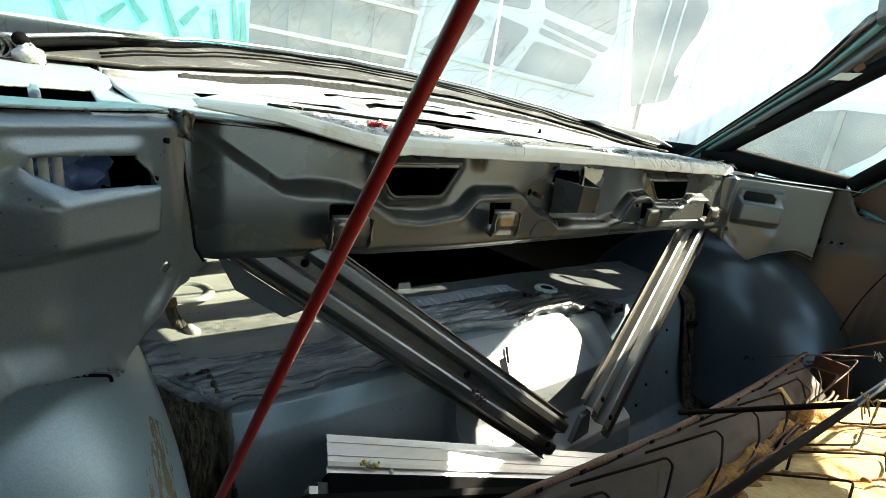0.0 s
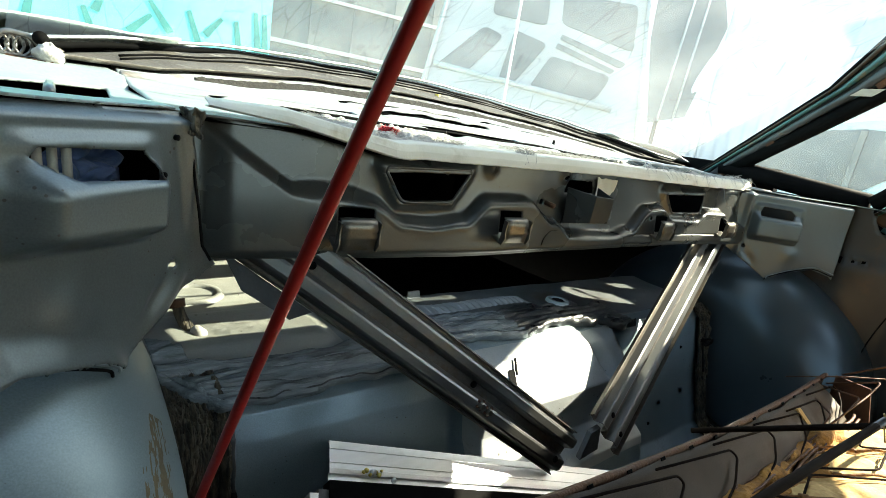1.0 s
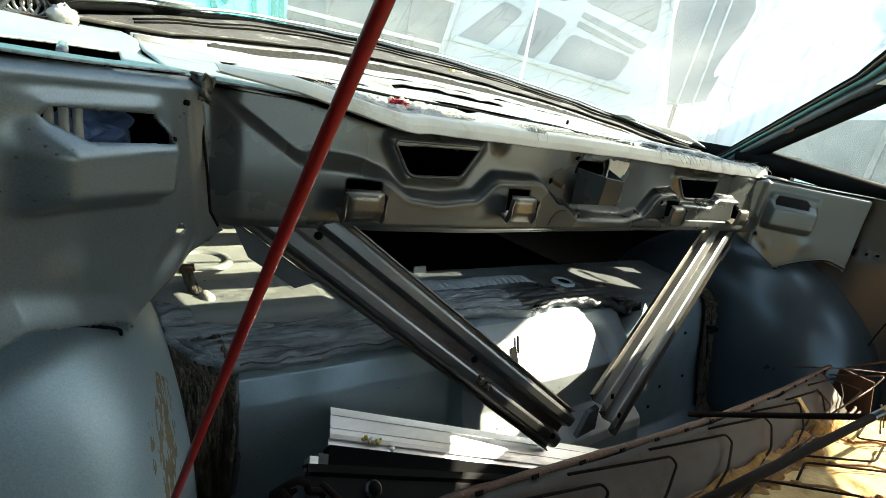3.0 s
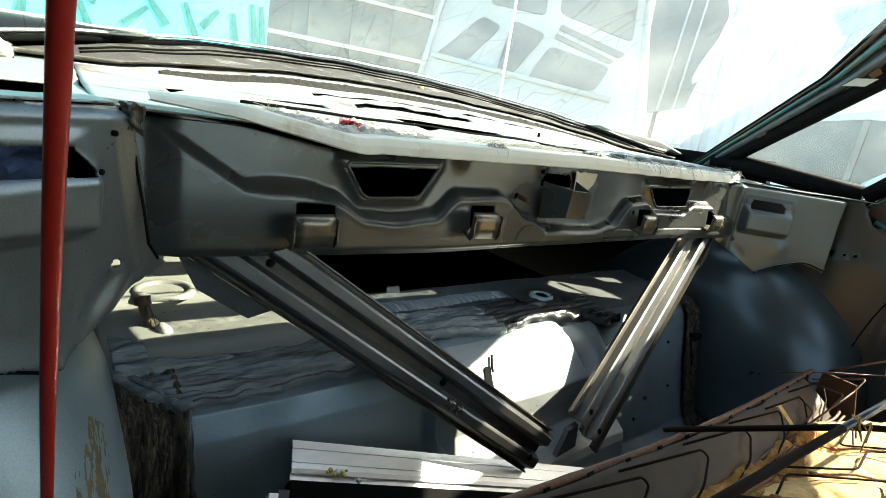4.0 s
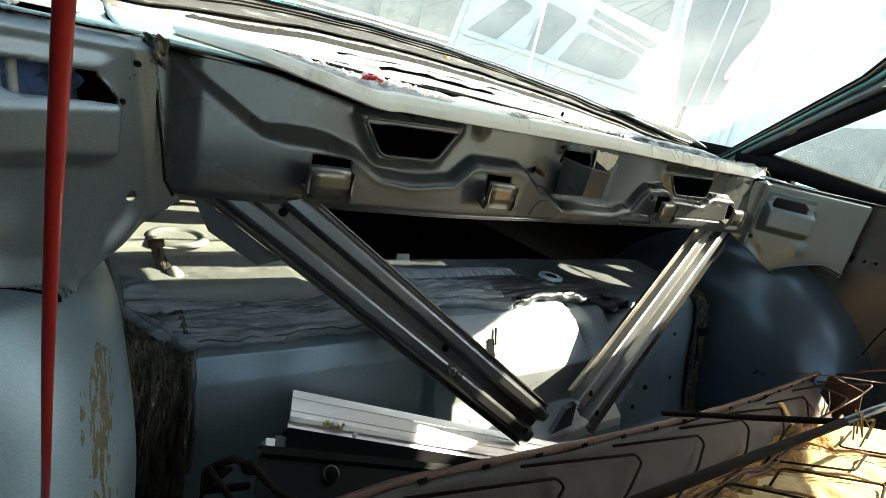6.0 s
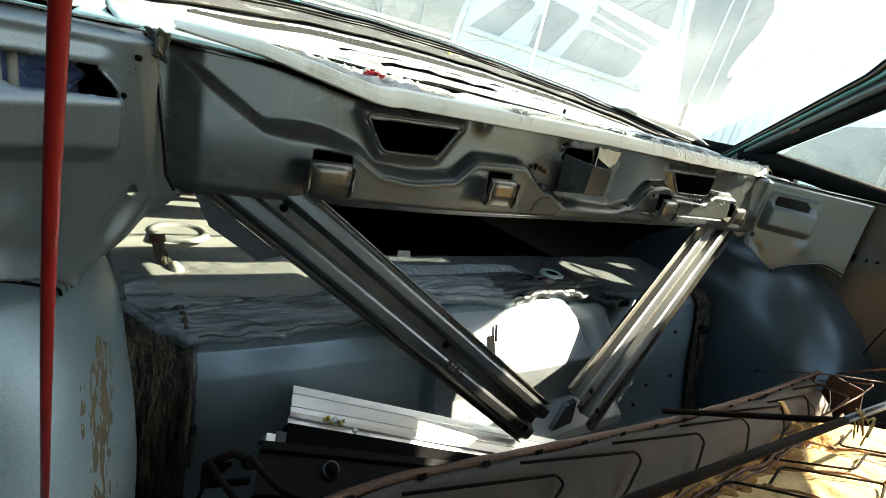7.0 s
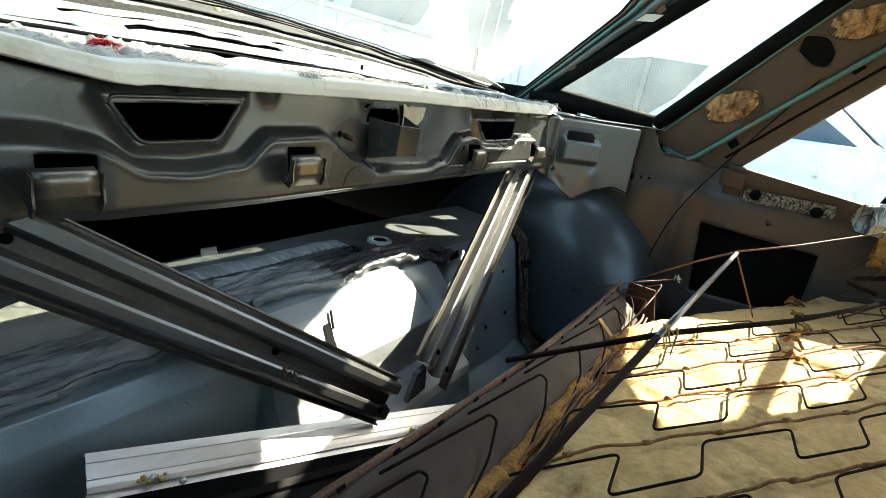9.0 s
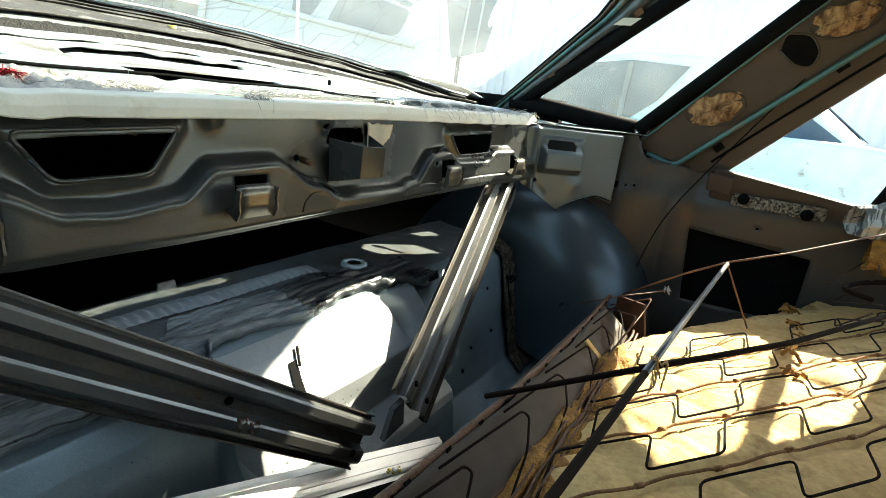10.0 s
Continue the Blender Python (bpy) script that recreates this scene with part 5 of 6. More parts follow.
part("burlap_lining", sheet(wall_fn, XL, XR - 0.085, 110, 0, 1.0, 12), M_BURLAP, seat, "dark torn burlap lining", thick=0.002)
part("frame_side", slab([(XR, -0.285, 0.608), (XR, -0.285, 0.50), (XR - 0.06, -0.365, 0.50), (XR - 0.06, -0.365, 0.545), (XR - 0.04, -0.345, 0.618)], (0.004, 0, 0)), M_RUST, seat, "rusty end plate of the frame", smooth=False)
part("frame_side", slab([(XR - 0.05, -0.37, 0.54), (XR - 0.05, -0.37, 0.45), (XR + 0.02, -0.44, 0.45), (XR + 0.02, -0.44, 0.56)], (0.004, 0, 0)), M_DARKMETAL, seat, smooth=False)
part("frame_skirt", slab([tuple(rear_edge(XL) + Vector((0, 0.012, -0.02))), tuple(rear_edge(XR) + Vector((0, 0.012, -0.02))), (XR, -0.27, 0.31), (XL, -0.29, 0.31)], (0, -0.003, 0)), M_BURLAP, seat, smooth=False)


def foam_fn(x, y):
    return (x, y, foam_z(x, y))


part("foam_pad", sheet(foam_fn, -0.60, 0.95, 330, -1.05, -0.335, 160, outline=[(-0.60, -0.335), (0.355, -0.340), (0.55, -0.447), (0.757, -0.597), (0.95, -0.71), (0.95, -1.05), (-0.60, -1.05)]), M_FOAM, seat, "yellowed foam pad with scorched patches", thick=0.03, offset=-1)


def roll_fn(x, a):
    r = 0.0120 * (1 + 0.6 * noise.noise(Vector((x * 16, 0, 0)))) * (1 + 0.35 * noise.noise(Vector((x * 60, a, 2)))) * ease((0.35 - x) / 0.05)
    y, z = -0.338 + 0.008 * noise.noise(Vector((x * 5, 3, 0))), foam_z(x, -0.338) + 0.004
    return (x, y + r * math.cos(a), z + r * 0.9 * math.sin(a))


part("foam_roll", sheet(roll_fn, -0.60, 0.35, 200, -1.2, 4.3, 14), M_ROLL, seat, "torn orange foam roll along the edge")


def scorched_fn(x, k):
    y = -0.342 - k * (0.024 + 0.022 * noise.noise(Vector((x * 13, 2, 0))) + 0.012 * noise.noise(Vector((x * 47, 6, 0)))) * ease((0.33 - x) / 0.06)
    return (x, y, foam_z(x, y) + 0.0035 - 0.003 * k)


part("scorched_edge", sheet(scorched_fn, -0.60, 0.34, 260, 0, 1, 6), M_ROLL, seat, "scorched orange skin of the foam", thick=0.001)


# the springs run slantwise under the pad: u along a row, w across
def lattice(u, w, h):
    x, y = 0.765 * u + 0.644 * w, -0.644 * u + 0.765 * w
    return (x, y, foam_z(x, y) + h)


def within(p):
    return -0.45 < p[0] < 0.90 and -1.0 < p[1] < -0.335 and p[1] < -0.345 - 0.60 * (p[0] - 0.40)


def sinuous(w0, amp, u0, n):
    pts = []
    for k in range(n):
        b = u0 + 0.233 * k
        j = 0.008 * noise.noise(Vector((k * 3.1, w0 * 40, 0)))
        pts += [lattice(b, w0 - amp + j, 0.007), lattice(b + 0.105, w0 - amp + j, 0.008), lattice(b + 0.158, w0 + amp - j, 0.010), lattice(b + 0.286, w0 + amp - j, 0.009)]
    pts = [p for p in pts if within(p)]
    return rounded(pts, 0.012, 4)


for k, (w0, u0) in enumerate(((-0.595, -0.10), (-0.512, -0.02), (-0.428, -0.10), (-0.343, 0.02), (-0.265, -0.10), (-0.185, 0.06), (-0.105, 0.20))):
    pts = sinuous(w0, 0.026, u0, 6)
    if len(pts) > 3:
        part("zigzag_spring", tube(pts, 0.0015, 6), M_BLACKROD, seat, "zigzag spring wire")
for k, w0 in enumerate((-0.555, -0.475, -0.385, -0.302, -0.225, -0.145)):
    pts = [lattice(u / 60.0, w0 + 0.003 * noise.noise(Vector((u * 0.3, k, 0))), 0.008 + 0.0012 * math.sin(u * 0.7 + k)) for u in range(-6, 66)]
    pts = [p for p in pts if within(p)]
    if len(pts) > 3:
        part("tie_wire", tube(pts, 0.0018, 6), M_ORANGE, seat, "rusty paper-wrapped tie wire")
        for q in range(4, len(pts) - 2, 6):
            part("wire_clip", tube([Vector(pts[q]) + Vector((0.004, -0.003, 0.001)), Vector(pts[q]) + Vector((-0.004, 0.003, 0.001))], 0.0030, 6), M_ORANGE, seat)
# hairpin wires standing against the lining
for k in range(8):
    x = -0.52 + 0.125 * k + 0.015 * noise.noise(Vector((k * 2.3, 0, 0)))
    o = Vector((0, -0.008, 0.005))
    path = [Vector(wall_fn(min(x + a, XR - 0.03), b)) + o for a, b in ((-0.075, 0.03), (0.080, 0.15), (0.086, 0.24), (0.045, 0.48), (-0.045, 0.86), (-0.07, 0.98))]
    part("edge_spring", tube(rounded(path, 0.010), 0.0014, 6), M_BLACKROD, seat, "bent edge spring")
for k in range(17):
    x = XL + 0.05 + 0.063 * k
    p = rear_edge(x)
    part("frame_slot", slab([p + Vector((-0.004, -0.0050, -0.0016)), p + Vector((0.004, -0.0050, -0.0020)), p + Vector((0.004, -0.0032, 0.0012)), p + Vector((-0.004, -0.0032, 0.0012))], (0, -0.0008, 0.0008)), M_BLACK, seat, smooth=False)
part("edge_wire", tube([tuple(Vector(wall_fn(XL + 0.02 + (XR - XL - 0.08) * i / 60, 0.82 + 0.06 * noise.noise(Vector((i * 0.2, 0, 0))))) + Vector((0, -0.012, 0.008))) for i in range(61)], 0.0026, 6), M_RUST, seat, "rusty edge wire")
part("edge_wire", tube([tuple(Vector(wall_fn(XL + 0.02 + (XR - XL - 0.08) * i / 60, 0.97)) + Vector((0, -0.016, 0.012 + 0.004 * noise.noise(Vector((i * 0.3, 5, 0)))))) for i in range(61)], 0.0022, 6), M_RUST, seat, "rusty edge wire")
for k, (dy, dz, r) in enumerate(((0.006, 0.012, 0.0017), (-0.008, 0.012, 0.0016), (-0.017, 0.010, 0.0017), (-0.026, 0.009, 0.0013))):
    part("border_wire", tube([(-0.58 + 0.83 * i / 70, -0.338 + dy * (1 - 0.7 * (i / 70) ** 4) + 0.004 * noise.noise(Vector((i * 0.16, k, 0))), foam_z(-0.58 + 0.83 * i / 70, -0.338) + dz + 0.003 * noise.noise(Vector((i * 0.2, k, 6)))) for i in range(71)], r, 6), M_RUST, seat, "rusty border wire")
for x in (0.21, ):
    p, q = Vector(wall_fn(x, 0.08)), Vector(wall_fn(x + 0.01, 0.95))
    part("wood_slat", slab([p + Vector((0, -0.006, 0)), p + Vector((0.012, -0.006, 0)), q + Vector((0.012, -0.006, 0)), q + Vector((0, -0.006, 0))], (0, -0.004, 0.002)), M_FOAM, seat, "thin pale wooden slat", smooth=False)
part("paper_scrap", sheet(lambda x, k: tuple(Vector(wall_fn(x, 0.2 + 0.6 * k)) + Vector((0, -0.008, 0.004))), -0.545, -0.520, 6, 0, 1, 8), M_PAPER, seat, "stained paper scrap", thick=0.001)
# frame rods
part("cross_rod", tube(rounded([(-0.062, -0.262, 0.628), (-0.064, -0.432, 0.737), (0.10, -0.545, 0.743), (0.29, -0.655, 0.752), (0.50, -0.78, 0.77)], 0.014), 0.0033, 8), M_BLACKROD, seat, "dark bent frame rod")
part("long_rod", tube([(-0.56, -0.395, 0.738), (-0.39, -0.406, 0.741), (-0.10, -0.426, 0.742)], 0.0036, 8), M_BLACKROD, seat, "dark painted frame rod")
part("long_rod", tube([(-0.10, -0.426, 0.742), (0.02, -0.434, 0.742), (0.431, -0.462, 0.741)], 0.0036, 8), M_ROD, seat, "bare steel frame rod")
part("bent_wire", tube(smooth_path([(-0.566, -0.245, 0.688), (-0.552, -0.275, 0.682), (-0.527, -0.310, 0.689), (-0.513, -0.335, 0.691), (-0.497, -0.36, 0.686)]), 0.0022, 8), M_BLACKROD, seat, "thick dark bent wire")
part("bolt_rod", tube([(-0.586, -0.228, 0.676), (-0.578, -0.268, 0.6765), (-0.576, -0.275, 0.676)], 0.0019, 8), M_BLACKROD, seat, "dark bolt rod")
part("bolt_rod", tube([(-0.572, -0.285, 0.672), (-0.555, -0.33, 0.655)], 0.0019, 8), M_BLACKROD, seat, "dark bolt rod")
for m_ in range(9):
    g_ = Vector((-0.070 + 0.004 * math.cos(m_ * 2.1), -0.432 + 0.004 * math.sin(m_ * 2.1), 0.742))
    part("thread_knot", tube(smooth_path([g_, g_ + Vector((0.004 * math.sin(m_ * 3.7), 0.005 * math.cos(m_ * 1.9), 0.005)), g_ + Vector((0.006 * math.cos(m_ * 5.1), -0.005, -0.006 - 0.002 * m_))], 4), 0.0008, 5), M_FOAM, seat, "frayed yellowed thread")
part("upper_wire", tube([(0.49, -0.296, 0.617), (0.45, -0.344, 0.661), (0.436, -0.40, 0.704), (0.431, -0.462, 0.744), (0.52, -0.554, 0.768), (0.66, -0.693, 0.812), (0.80, -0.80, 0.84)], 0.0017, 8), M_RUST, seat, "rusty top wire")
part("upper_wire", tube([(0.44, -0.222, 0.586), (0.49, -0.293, 0.612), (0.55, -0.369, 0.631)], 0.0014, 8), M_RUST, seat, "rusty top wire")
for k in range(10):
    a = k * 2.4
    o = Vector((0.551, -0.370, 0.632))
    part("frayed_end", tube([o, o + Vector((0.006 * math.cos(a), 0.006 * math.sin(a * 1.7), 0.005 * math.sin(a))), o + Vector((0.010 * math.cos(a + 0.6), 0.008 * math.sin(a * 1.7 + 0.5), 0.009 * math.sin(a + 0.4)))], 0.0009, 5), M_PAPER, seat)
# hairpins that reach past the end of the lining
for tip, back, x0 in (((0.42, -0.360, 0.648), (0.45, -0.284, 0.601), 0.22), ((0.36, -0.349, 0.626), (0.43, -0.282, 0.600), 0.16), ((0.28, -0.334, 0.605), (0.36, -0.280, 0.602), 0.08)):
    root = Vector((x0, -0.336, foam_z(x0, -0.338) + 0.012))
    part("edge_spring", tube(rounded([root, Vector(tip) - Vector((0.03, -0.006, 0.022)), Vector(tip), Vector(back)], 0.010), 0.0015, 6), M_RUST, seat, "rusty bent edge spring")
# bent spring ends by the rolled cloth
for path in (((0.78, -0.70, 0.735), (0.75, -0.647, 0.675), (0.75, -0.640, 0.680), (0.75, -0.704, 0.688)), ((0.72, -0.713, 0.745), (0.72, -0.716, 0.719), (0.72, -0.656, 0.646)), ((0.65, -0.737, 0.654), (0.65, -0.665, 0.636), (0.65, -0.668, 0.620), (0.65, -0.716, 0.664)), ((0.70, -0.659, 0.655), (0.70, -0.737, 0.672))):
    part("end_spring", tube(rounded([Vector(p_) for p_ in path], 0.005), 0.0017, 6), M_WIRE, seat, "bent end of a spring wire")
# orange tufts in a row across the wires
rng = random.Random(17)
for x, y in ((0.751, -0.596), (0.72, -0.602), (0.62, -0.603), (0.598, -0.598), (0.53, -0.603), (0.50, -0.597), (0.42, -0.587), (0.353, -0.582), (0.336, -0.592)):
    for k in range(4):
        o = Vector((x + rng.uniform(-0.012, 0.012), y + rng.uniform(-0.012, 0.012), foam_z(x, y) + 0.008))
        d_ = Vector((rng.uniform(-0.016, 0.016), rng.uniform(-0.012, 0.012), rng.uniform(0.0, 0.006)))
        part("frayed_tuft", tube([o - d_, o + Vector((0, 0, 0.004)), o + d_], rng.uniform(0.0018, 0.0034), 6), M_ROLL, seat)
part("stay_wire", tube([(0.431, -0.462, 0.741), (0.55, -0.524, 0.600)], 0.0016, 6), M_RUST, seat)

# ---- cloth bundle at the far end of the seat ----
v, f = sheet(lambda a, b: (0.80 + 0.05 * b + 0.045 * math.cos(a) * (1 + 0.5 * noise.noise(Vector((a, b * 3, 1)))), -0.665 - 0.26 * b + 0.03 * math.cos(a) * 0.5, 0.812 + 0.045 * (0.6 + 0.6 * ease(b * 3)) * math.sin(a) * (1 + 0.5 * noise.noise(Vector((math.cos(a) * 1.5, b * 4, 5)))) + 0.035 * b + 0.006 * noise.noise(Vector((a * 3, b * 14, 2)))), 0, 2 * math.pi, 60, 0, 1, 60)
single("rolled_cloth", (v, f), M_STRIPE, "rolled black and white striped cloth on the seat's end", "cloth")

v, f = sheet(lambda a, b: (0.78 + 0.05 * b + 0.030 * math.cos(a), -0.70 - 0.25 * b, 0.742 + 0.028 * math.sin(a) * (1 + 0.6 * noise.noise(Vector((a, b * 4, 9)))) + 0.01 * noise.noise(Vector((b * 9, 0, 0)))), 0, 2 * math.pi, 24, 0, 1, 40)
part("foam_end_roll", (v, f), M_ROLL, seat, "torn orange foam roll")
part("wire_loop", tube(smooth_path([(0.60, -0.70, 0.70), (0.63, -0.66, 0.702), (0.70, -0.69, 0.705), (0.78, -0.77, 0.71)]), 0.005, 8), M_BLACKROD, seat, "black wire loop")
# ---- hanging red cable, close by ----
single("red_cable", tube(smooth_path([(-0.6647 + 0.0259 * (z - 0.9) - 0.0010 * math.sin((z - 0.78) * 14), -0.3814 - 0.5745 * (z - 0.9), z) for z in (1.10, 1.04, 0.98, 0.94, 0.90, 0.86, 0.82, 0.78, 0.74, 0.68, 0.60)]), 0.00165, 10), M_RED, "thin red cable hanging down in the cabin", "cable")
# thin aerial wire along the right pillar
single("thin_wire", tube(smooth_path([(0.79, -0.55, 1.16), (0.82, -0.40, 0.92), (0.80, -0.31, 0.76), (0.79, -0.27, 0.63), (0.77, -0.26, 0.50)]), 0.0016, 6), M_BLACK, "thin black wire hanging from the pillar", "wire")

# ---- litter on the shelf ----
rng = random.Random(4)


def fluff(name, label, x0, x1, n, mat, spread, y0=0.012, drop=0.0, length=0.022, r=0.0006, lift=0.0):
    vv, ff = [], []
    for i in range(n):
        x = rng.uniform(x0, x1)
        y = y0 + rng.uniform(0, spread)
        z = max(shelf_z(x, y), along_lip(x, 1) + along_lip(x, 2) if y < 0.03 else 0) + rng.uniform(0.0, 0.005) + 0.002 + lift
        p = [Vector((x, y, z))]
        dirn = Vector((rng.uniform(-1, 1), rng.uniform(-1, 0.6), rng.uniform(-0.3, 0.10) - drop)).normalized()
        for k in range(3):
            dirn = (dirn + Vector((rng.uniform(-0.6, 0.6), rng.uniform(-0.6, 0.6), rng.uniform(-0.4, 0.25) - drop))).normalized()
            p.append(p[-1] + dirn * length / 3)
        a, b = tube(p, r, 3, False)
        o = len(vv)
        vv += a
        ff += [tuple(q + o for q in g_) for g_ in b]
    return single(name, (vv, ff), mat, label, "fluff", "stuff", smooth=True)


def mat_fn(u, w):
    x = -0.49 + 0.21 * u
    hump = math.sin(math.pi * w) * math.sin(math.pi * min(1, max(0, u))) ** 0.5
    y = 0.004 + 0.045 * w + 0.006 * noise.noise(Vector((x * 60, w * 3, 0)))
    h = hump * (0.009 + 0.010 * noise.noise(Vector((x * 40, w * 4, 1))) + 0.007 * noise.noise(Vector((x * 130, w * 14, 5))))
    return (x, y, max(shelf_z(x, y), along_lip(x, 1) + along_lip(x, 2)) + max(0.0, h) + 0.001)


def ledge_fn(u, w):
    x = 0.06 + 0.51 * u
    y = -0.010 + 0.050 * w + 0.005 * noise.noise(Vector((x * 50, w * 3, 4)))
    lump = max(0.0, noise.noise(Vector((x * 22, w * 2, 9))) + 0.25) * math.sin(math.pi * w)
    h = lump * (0.010 + 0.008 * noise.noise(Vector((x * 120, w * 12, 5))))
    return (x, y, max(shelf_z(x, max(y, 0.0)), along_lip(x, 1) + along_lip(x, 2)) + h - 0.0015)


single("white_fluff_mat", sheet(ledge_fn, 0, 1, 260, 0, 1, 30), M_FLUFF, "white torn wadding lumped along the shelf edge", "fluff", "stuff")
single("grey_fluff_mat", sheet(mat_fn, 0, 1, 160, 0, 1, 36), M_FLUFF, "grey matted stuffing strewn along the shelf edge", "fluff", "stuff")
fluff("grey_fluff", "grey matted stuffing strewn along the shelf edge", -0.49, -0.28, 2600, M_FLUFF, 0.045, length=0.012, r=0.00018)
fluff("pale_threads", "pale torn threads along the shelf's front edge", -0.15, 0.58, 2400, M_FLUFF, 0.09, length=0.016, r=0.0003)
fluff("hanging_threads", "pale torn threads hanging over the edge strip", 0.10, 0.58, 260, M_FLUFF, 0.016, y0=-0.014, drop=0.35, length=0.024, r=0.00028)
fluff("hanging_threads", "pale torn threads hanging over the edge strip", -0.20, -0.17, 120, M_FLUFF, 0.012, y0=-0.012, drop=0.5, length=0.02, r=0.0003)
fluff("red_yarn", "small tuft of red yarn on the shelf", -0.398, -0.382, 260, M_REDFLUFF, 0.008, y0=0.018, length=0.006, r=0.0004, lift=0.006)
single("shelf_padding", tube([(0.05 + 0.39 * i / 40, 0.030 + 0.003 * math.sin(i), 0.942 + 0.004 * i / 40 + wob(i * 0.3, 0, 0, 1, 0.002)) for i in range(41)], 0.009, 10, taper=[min(1, 0.3 + 0.1 * min(i, 40 - i)) for i in range(41)]), M_BLUE, "blue-grey rounded bead along the shelf front", "bead", "structure")
single("yellow_bolt", tube([(0.015, 0.478, 1.010), (0.015, 0.476, 1.026)], 0.0075, 10, taper=[1.0, 0.85]), M_YELLOW, "yellow plastic bolt head on the shelf", "bolt")
single("shelf_pin", tube([(0.211, 0.28, 0.950), (0.211, 0.28, 0.966)], 0.003, 8), M_BLACK, "small black pin standing on the shelf", "pin")

# ---- rusty rag in the corner, seams under the corner panels ----
def rag_fn(a, b):
    x = -0.609 + 0.016 * a + wob(a * 3, b * 3, 0, 1, 0.005)
    return (x, -0.008 - 0.012 * math.sin(a * 3.1) + wob(a * 4, b * 4, 3, 1, 0.007), 0.930 - 0.030 * b * (1 - 0.5 * abs(a - 0.5)) + wob(a * 5, b, 7, 1, 0.004))


single("rag", sheet(rag_fn, -0.1, 0.75, 14, 0, 0.8, 14), M_CRUST, "rusty brown rag of old lining stuck in the corner", "rag", thick=0.002)
for sx in (-1, 1):
    pts = [(sx * (0.60 + 0.7071 * q + 0.003), -0.7071 * q - 0.005, z) for q, z in ((0.086, 0.722), (0.089, 0.728), (0.105, 0.737), (0.13, 0.749), (0.16, 0.760), (0.19, 0.767), (0.232, 0.757))]
    # pale tube paints the highlight on the scuffed turned edge
    single("turned_rim", tube(smooth_path([(x_ - sx * 0.004, y_ - 0.004, z_ + 0.0055) for x_, y_, z_ in pts]), 0.0012, 8), M_HOUSE, "lower rim of the corner panel, pale for scuffs and a painted edge highlight", "rim", "structure")
    single("panel_seam", tube(smooth_path(pts), 0.0014, 6), M_BLACK, "dark open seam between corner panel and wheel house", "seam", "structure")

# ---- hinge spring and tuft on the ledge behind the corner ----
hinge = thing("boot_hinge", "rusty boot hinge spring on the ledge under the window", "hinge", at=(-0.72, 0.20, 0.945))
for k in range(5):
    part("coil", tube([(-0.735 + 0.006 * k + 0.010 * math.cos(a * 0.4), 0.20, 0.962 + 0.010 * math.sin(a * 0.4)) for a in range(17)], 0.0016, 6), M_ROD, hinge)
part("arm", tube(rounded([(-0.745, 0.20, 0.950), (-0.73, 0.20, 0.974), (-0.705, 0.20, 0.972), (-0.695, 0.20, 0.952)], 0.008), 0.003, 8), M_ROD, hinge)
part("pin", tube([(-0.700, 0.205, 0.972), (-0.700, 0.195, 0.972)], 0.007, 12), M_BLACK, hinge)
part("foot", slab([(-0.76, 0.18, 0.945), (-0.69, 0.18, 0.947), (-0.69, 0.22, 0.949), (-0.76, 0.22, 0.947)], (0, 0, 0.004)), M_RUST, hinge, smooth=False)
v, f = sheet(lambda a, b: (-0.693 + 0.013 * math.sin(b) * math.cos(a) * (1 + 0.5 * noise.noise(Vector((a * 2, b * 3, 1)))), 0.190 + 0.013 * math.sin(b) * math.sin(a), 0.957 + 0.010 * math.cos(b) * (1 + 0.5 * noise.noise(Vector((a * 2, b * 2, 6))))), 0, 2 * math.pi, 24, 0.02, 3.1, 14)
single("stuffing_tuft", (v, f), M_FLUFF, "pale pinkish tuft of stuffing on the ledge", "tuft")

# ---- small holes and the fastener on the kick-up ----
for x, y, z in ((0.3849, -0.0221, 0.4317), (0.3403, -0.0316, 0.3956), (0.4854, -0.0203, 0.4398), (0.4744, 0.0008, 0.5443), (0.27, -0.020, 0.46)):
    part("rivet_hole", tube([(x, y + 0.004, z), (x, y - 0.0022, z - 0.0006)], 0.0035, 10), M_BLACK, floor)
fastener = thing("cable_clip", "black rubber cable clip hanging on the crusted seam", "clip", at=(0.563, -0.006, 0.552))
part("stem", tube([(0.556, -0.006, 0.556), (0.575, -0.018, 0.548)], 0.006, 8), M_RAIL, fastener)
part("loop", tube(smooth_path([(0.556, -0.012, 0.556), (0.566, -0.026, 0.562), (0.580, -0.024, 0.552), (0.574, -0.016, 0.540), (0.560, -0.012, 0.546)]), 0.003, 8), M_RAIL, fastener)
part("strap", tube(smooth_path([(0.560, -0.012, 0.548), (0.556, -0.022, 0.52), (0.559, -0.032, 0.48)]), 0.002, 6), M_RAIL, fastener)

# ---- yard behind and beside the car ----


def corrugated(name, x0, x1, y0, y1, h, label, mat=None):
    n = int(math.hypot(x1 - x0, y1 - y0) / 0.035)
    dx, dy = (x1 - x0) / n, (y1 - y0) / n
    L = math.hypot(dx, dy)
    v, f = [], []
    for i in range(n + 1):
        o = 0.02 * math.sin(i * 1.1)
        for z in (0.0, h):
            v.append((x0 + dx * i - dy / L * o, y0 + dy * i + dx / L * o, z))
    for i in range(n):
        f.append((2 * i, 2 * i + 2, 2 * i + 3, 2 * i + 1))
    return single(name, (v, f), mat or M_WHITE, label, "wall", "structure", thick=0.004)


corrugated("wall_yard", 9.0, -2.0, 4.2, 8.2, 5.0, "white corrugated metal wall of the yard")
